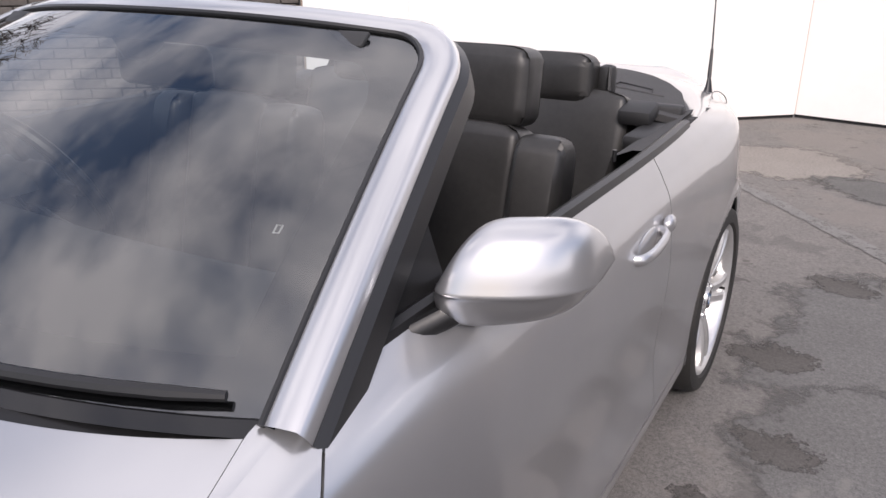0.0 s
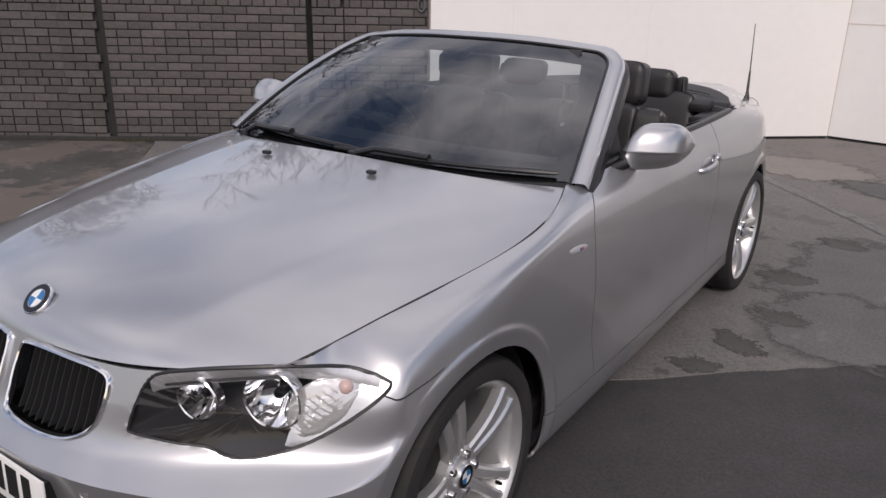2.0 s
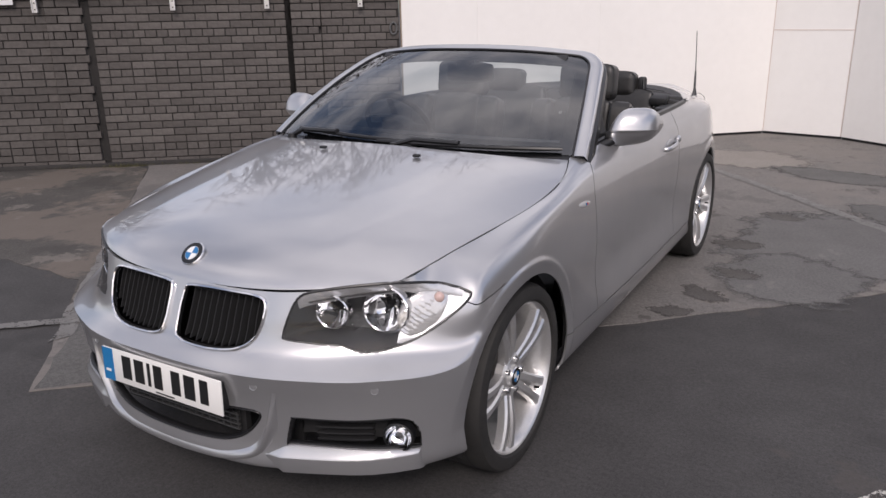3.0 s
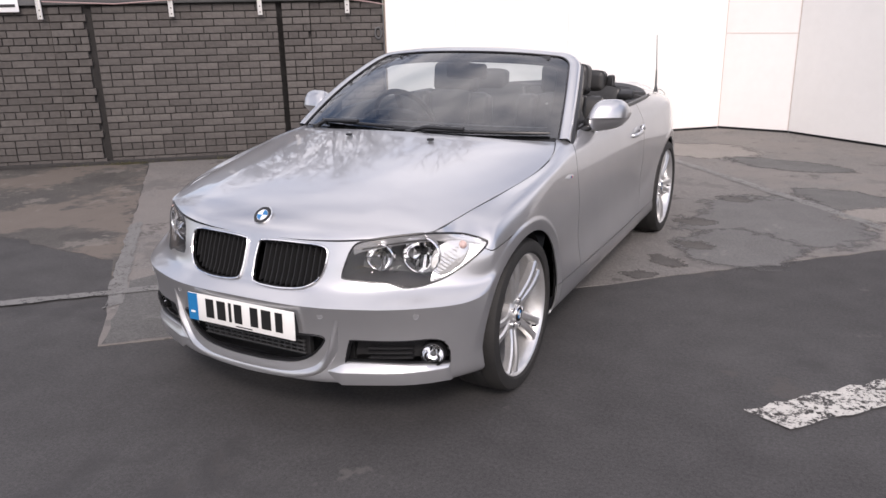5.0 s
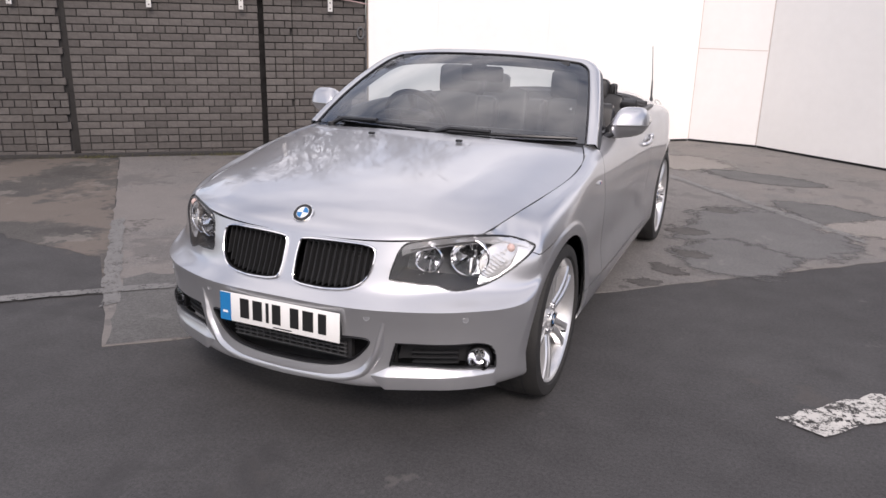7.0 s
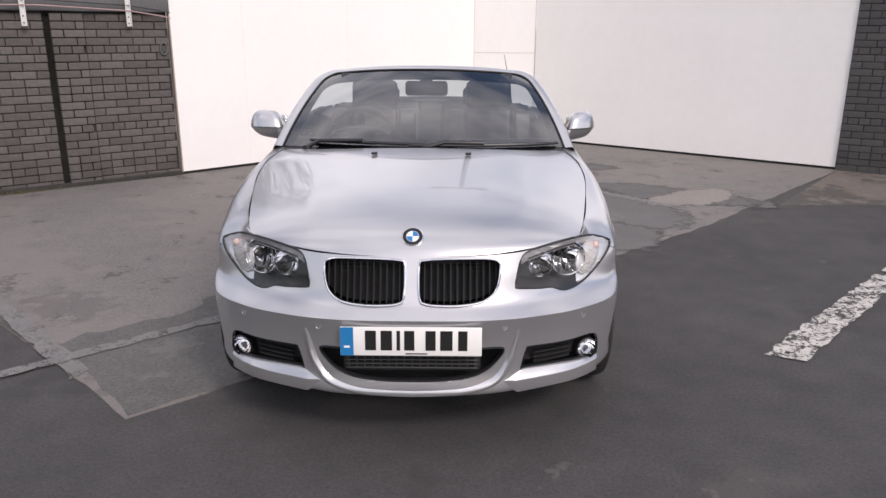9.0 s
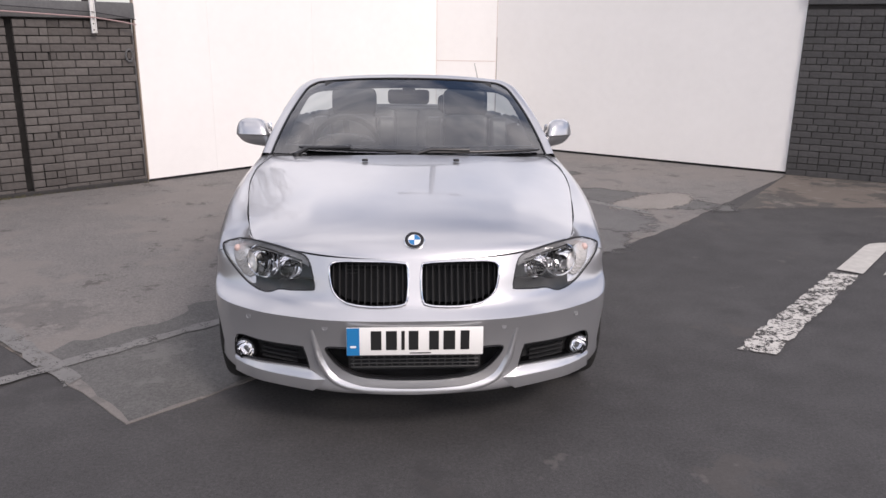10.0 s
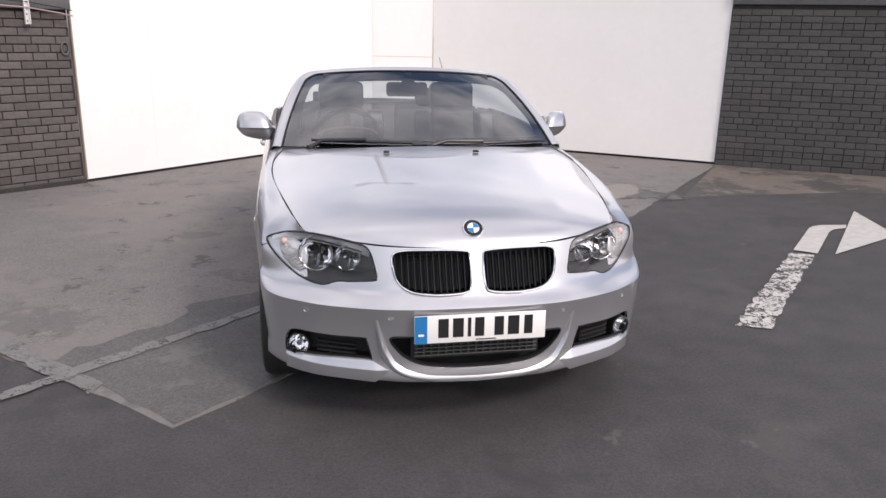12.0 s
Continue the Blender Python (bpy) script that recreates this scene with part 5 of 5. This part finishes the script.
# ---------------------------------------------------------------- scenery behind the boards, mirrored in the paint and glass
def bare_tree(x, y, height, seed):
    rnd = random.Random(seed)
    t = new("bare_tree")
    t.location = (x, y, 0)
    limbs = []

    def grow(p, d, length, r, depth):
        pts, rad = [p.copy()], [r]
        n = 4
        for k in range(n):
            d = (d + Vector((rnd.uniform(-.2, .2), rnd.uniform(-.2, .2), rnd.uniform(-.05, .16)))).normalized()
            p = p + d * (length / n)
            pts.append(p.copy())
            rad.append(r * (1 - 0.45 * (k + 1) / n))
        limbs.append((pts, rad, depth))
        if depth < 5:
            for k in range((3 if depth < 3 else 4) if depth else 6):
                i = rnd.randint(1, n) if depth else rnd.randint(2, n)
                side = Vector((rnd.uniform(-1, 1), rnd.uniform(-1, 1), rnd.uniform(0.05, 0.8))).normalized()
                grow(pts[i], (d * 0.55 + side).normalized(), length * rnd.uniform(0.55, 0.75), max(0.017, rad[i] * 0.62), depth + 1)

    grow(Vector((0, 0, 0)), Vector((0, 0, 1)), height * 0.42, height * 0.022, 0)
    for name, pick in (("trunk", lambda q: q == 0), ("limbs", lambda q: 0 < q < 3), ("twigs", lambda q: q >= 3)):
        b = None
        vs, fs = [], []
        for pts, rad, q in limbs:
            if pick(q):
                sides = 7 if q < 2 else 3
                base = len(vs)
                for p, r in zip(pts, rad):
                    for k in range(sides):
                        a = k * 2 * math.pi / sides
                        vs.append((p.x + r * math.cos(a), p.y + r * math.sin(a), p.z))
                for i in range(len(pts) - 1):
                    for k in range(sides):
                        fs.append((base + i * sides + k, base + i * sides + (k + 1) % sides, base + (i + 1) * sides + (k + 1) % sides, base + (i + 1) * sides + k))
        me = bpy.data.meshes.new(name)
        me.from_pydata(vs, [], fs)
        me.materials.append(BARK)
        o = new(name, me)
        o.parent = t
    return tagged(t, "leafless tree with fine bare twigs behind the wall", "tree", group="trees behind the wall")


bare_tree(-8.6, 9.2, 7.5, 3)
bare_tree(-12.5, 6.0, 8.0, 8)
bare_tree(-6.0, 13.5, 8.5, 21)
bare_tree(-8.9, 11.8, 9.0, 33)

lamp_post = part("street_lamp", tube_bm([(0.8, 13.5, 0), (0.8, 13.5, 3.0), (0.8, 13.5, 7.6)], [0.12, 0.10, 0.08], 12), material("lamp_grey", (0.25, 0.25, 0.25), 0.5, 0.5))
tagged(lamp_post, "grey street lamp with a cross arm behind the white boards", "street lamp")
part("arm", tube_bm([(0.1, 13.5, 7.55), (1.5, 13.5, 7.55)], 0.04, 8), lamp_post.data.materials[0], lamp_post)
for s in (-1, 1):
    part("lamp_head", box_bm((0.40, 0.2, 0.10), (0.8 + s * 0.8, 13.5, 7.57), 0.03), lamp_post.data.materials[0], lamp_post)

# ---------------------------------------------------------------- brick walls, bricks last
COURSE, LONG = 0.0765, 0.2255


def wall_frame(name, a, b, height, label, coping=True):
    a, b = Vector(a), Vector(b)
    run = (b - a).length
    yaw = math.atan2((b - a).y, (b - a).x)
    e = new(name)
    e.matrix_world = Matrix.Translation((a.x, a.y, 0)) @ Matrix.Rotation(yaw, 4, 'Z')
    part("core", box_bm((run, 0.20, height), (run / 2, 0.115, height / 2)), MORTAR, e)
    if coping:
        part("coping", box_bm((run + 0.04, 0.30, 0.16), (run / 2, 0.10, height + 0.08), 0.008), COPING, e, "grey stone coping")
    return tagged(e, label, "brick wall", kind="structure"), run


def lay_bricks(e, mat, spans, height, near, gap=0.0095, seed=5):
    """Bricks in a mixed bond: spans of (from, to, how far proud). Those inside near are objects, the others one joined part."""
    rnd = random.Random(seed)
    shapes = {}
    vs, fs = [], []

    def shape(w):
        key = round(w, 3)
        if key not in shapes:
            b = box_bm((w - gap, 0.10, COURSE - gap), (0, 0, 0), 0.0035, segments=1)
            shapes[key] = mesh_of("brick", b, mat)
        return shapes[key]

    for s0, s1, proud in spans:
        for c in range(int(height / COURSE)):
            z = (c + 0.5) * COURSE
            header = c % 5 == 2
            unit = LONG / 2 if header else LONG
            x = s0 - (unit / 2 if c % 2 else 0)
            while x < s1 - 0.02:
                a, b = max(x, s0), min(x + unit, s1)
                x += unit
                if b - a < 0.03:
                    continue
                y = 0.05 - proud + rnd.uniform(-0.004, 0.003)
                mid = (a + b) / 2
                if near[0] < mid < near[1] and near[2] < z < near[3]:
                    o = new("brick", shape(b - a))
                    o.parent = e
                    o.location = (mid, y, z)
                    o.rotation_euler = (rnd.uniform(-.006, .006), 0, rnd.uniform(-.01, .01))
                else:
                    i = len(vs)
                    w, h = (b - a - gap) / 2, (COURSE - gap) / 2
                    for dx, dy, dz in ((-1, 0, -1), (1, 0, -1), (1, 0, 1), (-1, 0, 1)):
                        vs.append((mid + dx * (w - .003), y - 0.05, z + dz * (h - .003)))
                    for dx, dy, dz in ((-1, 0, -1), (1, 0, -1), (1, 0, 1), (-1, 0, 1)):
                        vs.append((mid + dx * w, y - 0.046, z + dz * h))
                    for dx, dy, dz in ((-1, 0, -1), (1, 0, -1), (1, 0, 1), (-1, 0, 1)):
                        vs.append((mid + dx * w, y + 0.05, z + dz * h))
                    fs.append((i, i + 1, i + 2, i + 3))
                    for base in (0, 4):
                        for k in range(4):
                            n = (k + 1) % 4
                            fs.append((i + base + n, i + base + k, i + base + 4 + k, i + base + 4 + n))
    me = bpy.data.meshes.new("brick_rest")
    me.from_pydata(vs, [], fs)
    me.materials.append(mat)
    o = new("brickwork", me)
    o.parent = e
    o["kind"] = "stuff"


WALL_A, WALL_B = Vector((-8.0, 1.513)), Vector((-2.80, 5.604))
SHIFT = (Vector((-6.04, 3.055)) - WALL_A).length
left_wall, run = wall_frame("wall_brick_west", WALL_A, WALL_B, 1.70, "grey-brown painted brick wall with shallow piers")
SPANS = [(0.0, SHIFT - 1.35, 0.0), (SHIFT - 1.35, SHIFT - 0.95, 0.03), (SHIFT - 0.95, SHIFT + 0.62, 0.0), (SHIFT + 0.62, SHIFT + 0.985, 0.03), (SHIFT + 1.035, SHIFT + 2.955, 0.0), (SHIFT + 3.005, SHIFT + 3.31, 0.03), (SHIFT + 3.31, run, 0.0)]
# dark strips in the brick gaps stand in for the shade beside the piers
for u in (1.01, 2.98):
    part("pier_shade_strip", box_bm((0.075, 0.03, 1.70), (SHIFT + u, 0.03, 0.85)), MORTAR, left_wall, "dark upright strip standing in for the shade beside the pier")
part("plinth", box_bm((run, 0.05, 0.05), (run / 2, -0.015, 0.02), 0.006), MORTAR, left_wall)
to_world = left_wall.matrix_world
for u in (0.56, 1.86, 2.78, 3.72):
    b = box_bm((0.045, 0.012, 0.62), (0, 0, 0.31), 0.003)
    b = join_bm(b, box_bm((0.006, 0.03, 0.62), (-0.020, -0.012, 0.31)))
    b = join_bm(b, box_bm((0.006, 0.03, 0.62), (0.020, -0.012, 0.31)))
    o = part("wall_bracket", b, GALV)
    o.matrix_world = to_world @ Matrix.Translation((SHIFT + u, -0.075, 1.56))
    tagged(o, "white slotted metal bracket fixed at the wall top", "bracket", group="brackets on the brick wall")
    for z in (0.03, 0.09):
        part("screw", box_bm((0.012, 0.006, 0.012), (0, -0.009, z), 0.002), DARK, o)
rows = [(0.6, 1.735), (1.3, 1.70), (1.93, 1.735), (2.4, 1.745), (2.9, 1.75), (3.72, 1.71), (4.0, 1.67), (4.13, 1.645)]
o = part("cable", tube_bm([to_world @ Vector((SHIFT + u, -0.10, z)) for u, z in rows], 0.007, 6), CABLE)
tagged(o, "thin pinkish cable slung along the wall top", "cable")
o = part("cable", tube_bm([to_world @ Vector((SHIFT + u, -0.095, z + 0.05)) for u, z in rows], 0.005, 6), TRIM)
tagged(o, "thin dark cable slung along the wall top", "cable")
sign = part("wall_sign", box_bm((0.36, 0.008, 0.125), (0, 0, 0), 0.002), WHITE)
sign.matrix_world = to_world @ Matrix.Translation((SHIFT + 0.18, -0.06, 1.70))
tagged(sign, "small white sign with dark lettering on the brick wall", "sign")
part("dark_bar", box_bm((0.22, 0.003, 0.03), (0.04, -0.005, 0.0)), PLASTIC, sign)
o = part("wall_ring", tube_bm([to_world @ Vector((SHIFT + 4.06 + 0.035 * math.cos(a), -0.02, 1.34 + 0.06 * math.sin(a))) for a in np.linspace(0, 2 * math.pi, 20, endpoint=False)], 0.010, 8, closed=True), COPING)
tagged(o, "grey iron ring on the brick wall", "ring")
# weeds along the foot
vs, fs = [], []
for k in range(500):
    u, h = SHIFT + random.choice([random.gauss(2.6, 0.25), random.uniform(0.2, 4.2), random.gauss(1.2, 0.1)]), random.uniform(0.01, 0.05)
    p = to_world @ Vector((u, -0.05 - random.uniform(0, 0.04), 0))
    dx, dy = random.uniform(-.02, .02), random.uniform(-.02, .02)
    i = len(vs)
    vs += [(p.x - 0.004, p.y, 0.0), (p.x + 0.004, p.y, 0.0), (p.x + dx, p.y + dy, h)]
    fs.append((i, i + 1, i + 2))
me = bpy.data.meshes.new("weeds")
me.from_pydata(vs, [], fs)
me.materials.append(MOSS)
tagged(new("weeds", me), "sparse dry weeds at the foot of the brick wall", "weeds", kind="stuff")

right_wall, run_r = wall_frame("wall_brick_east", (4.60, 6.13), (9.4, 3.35), 1.96, "dark grey painted brick wall", coping=False)
part("coping", box_bm((run_r, 0.28, 0.55), (run_r / 2, 0.11, 2.237), 0.01), COPING, right_wall, "dark rendered band above the bricks")
lay_bricks(left_wall, BRICK, SPANS, 1.70, (SHIFT + 1.1, SHIFT + 4.2, 0.2, 1.66))
lay_bricks(right_wall, BRICK_DARK, [(0.0, run_r, 0.0)], 1.96, (0.0, 2.6, 0.2, 1.94), gap=0.007, seed=9)
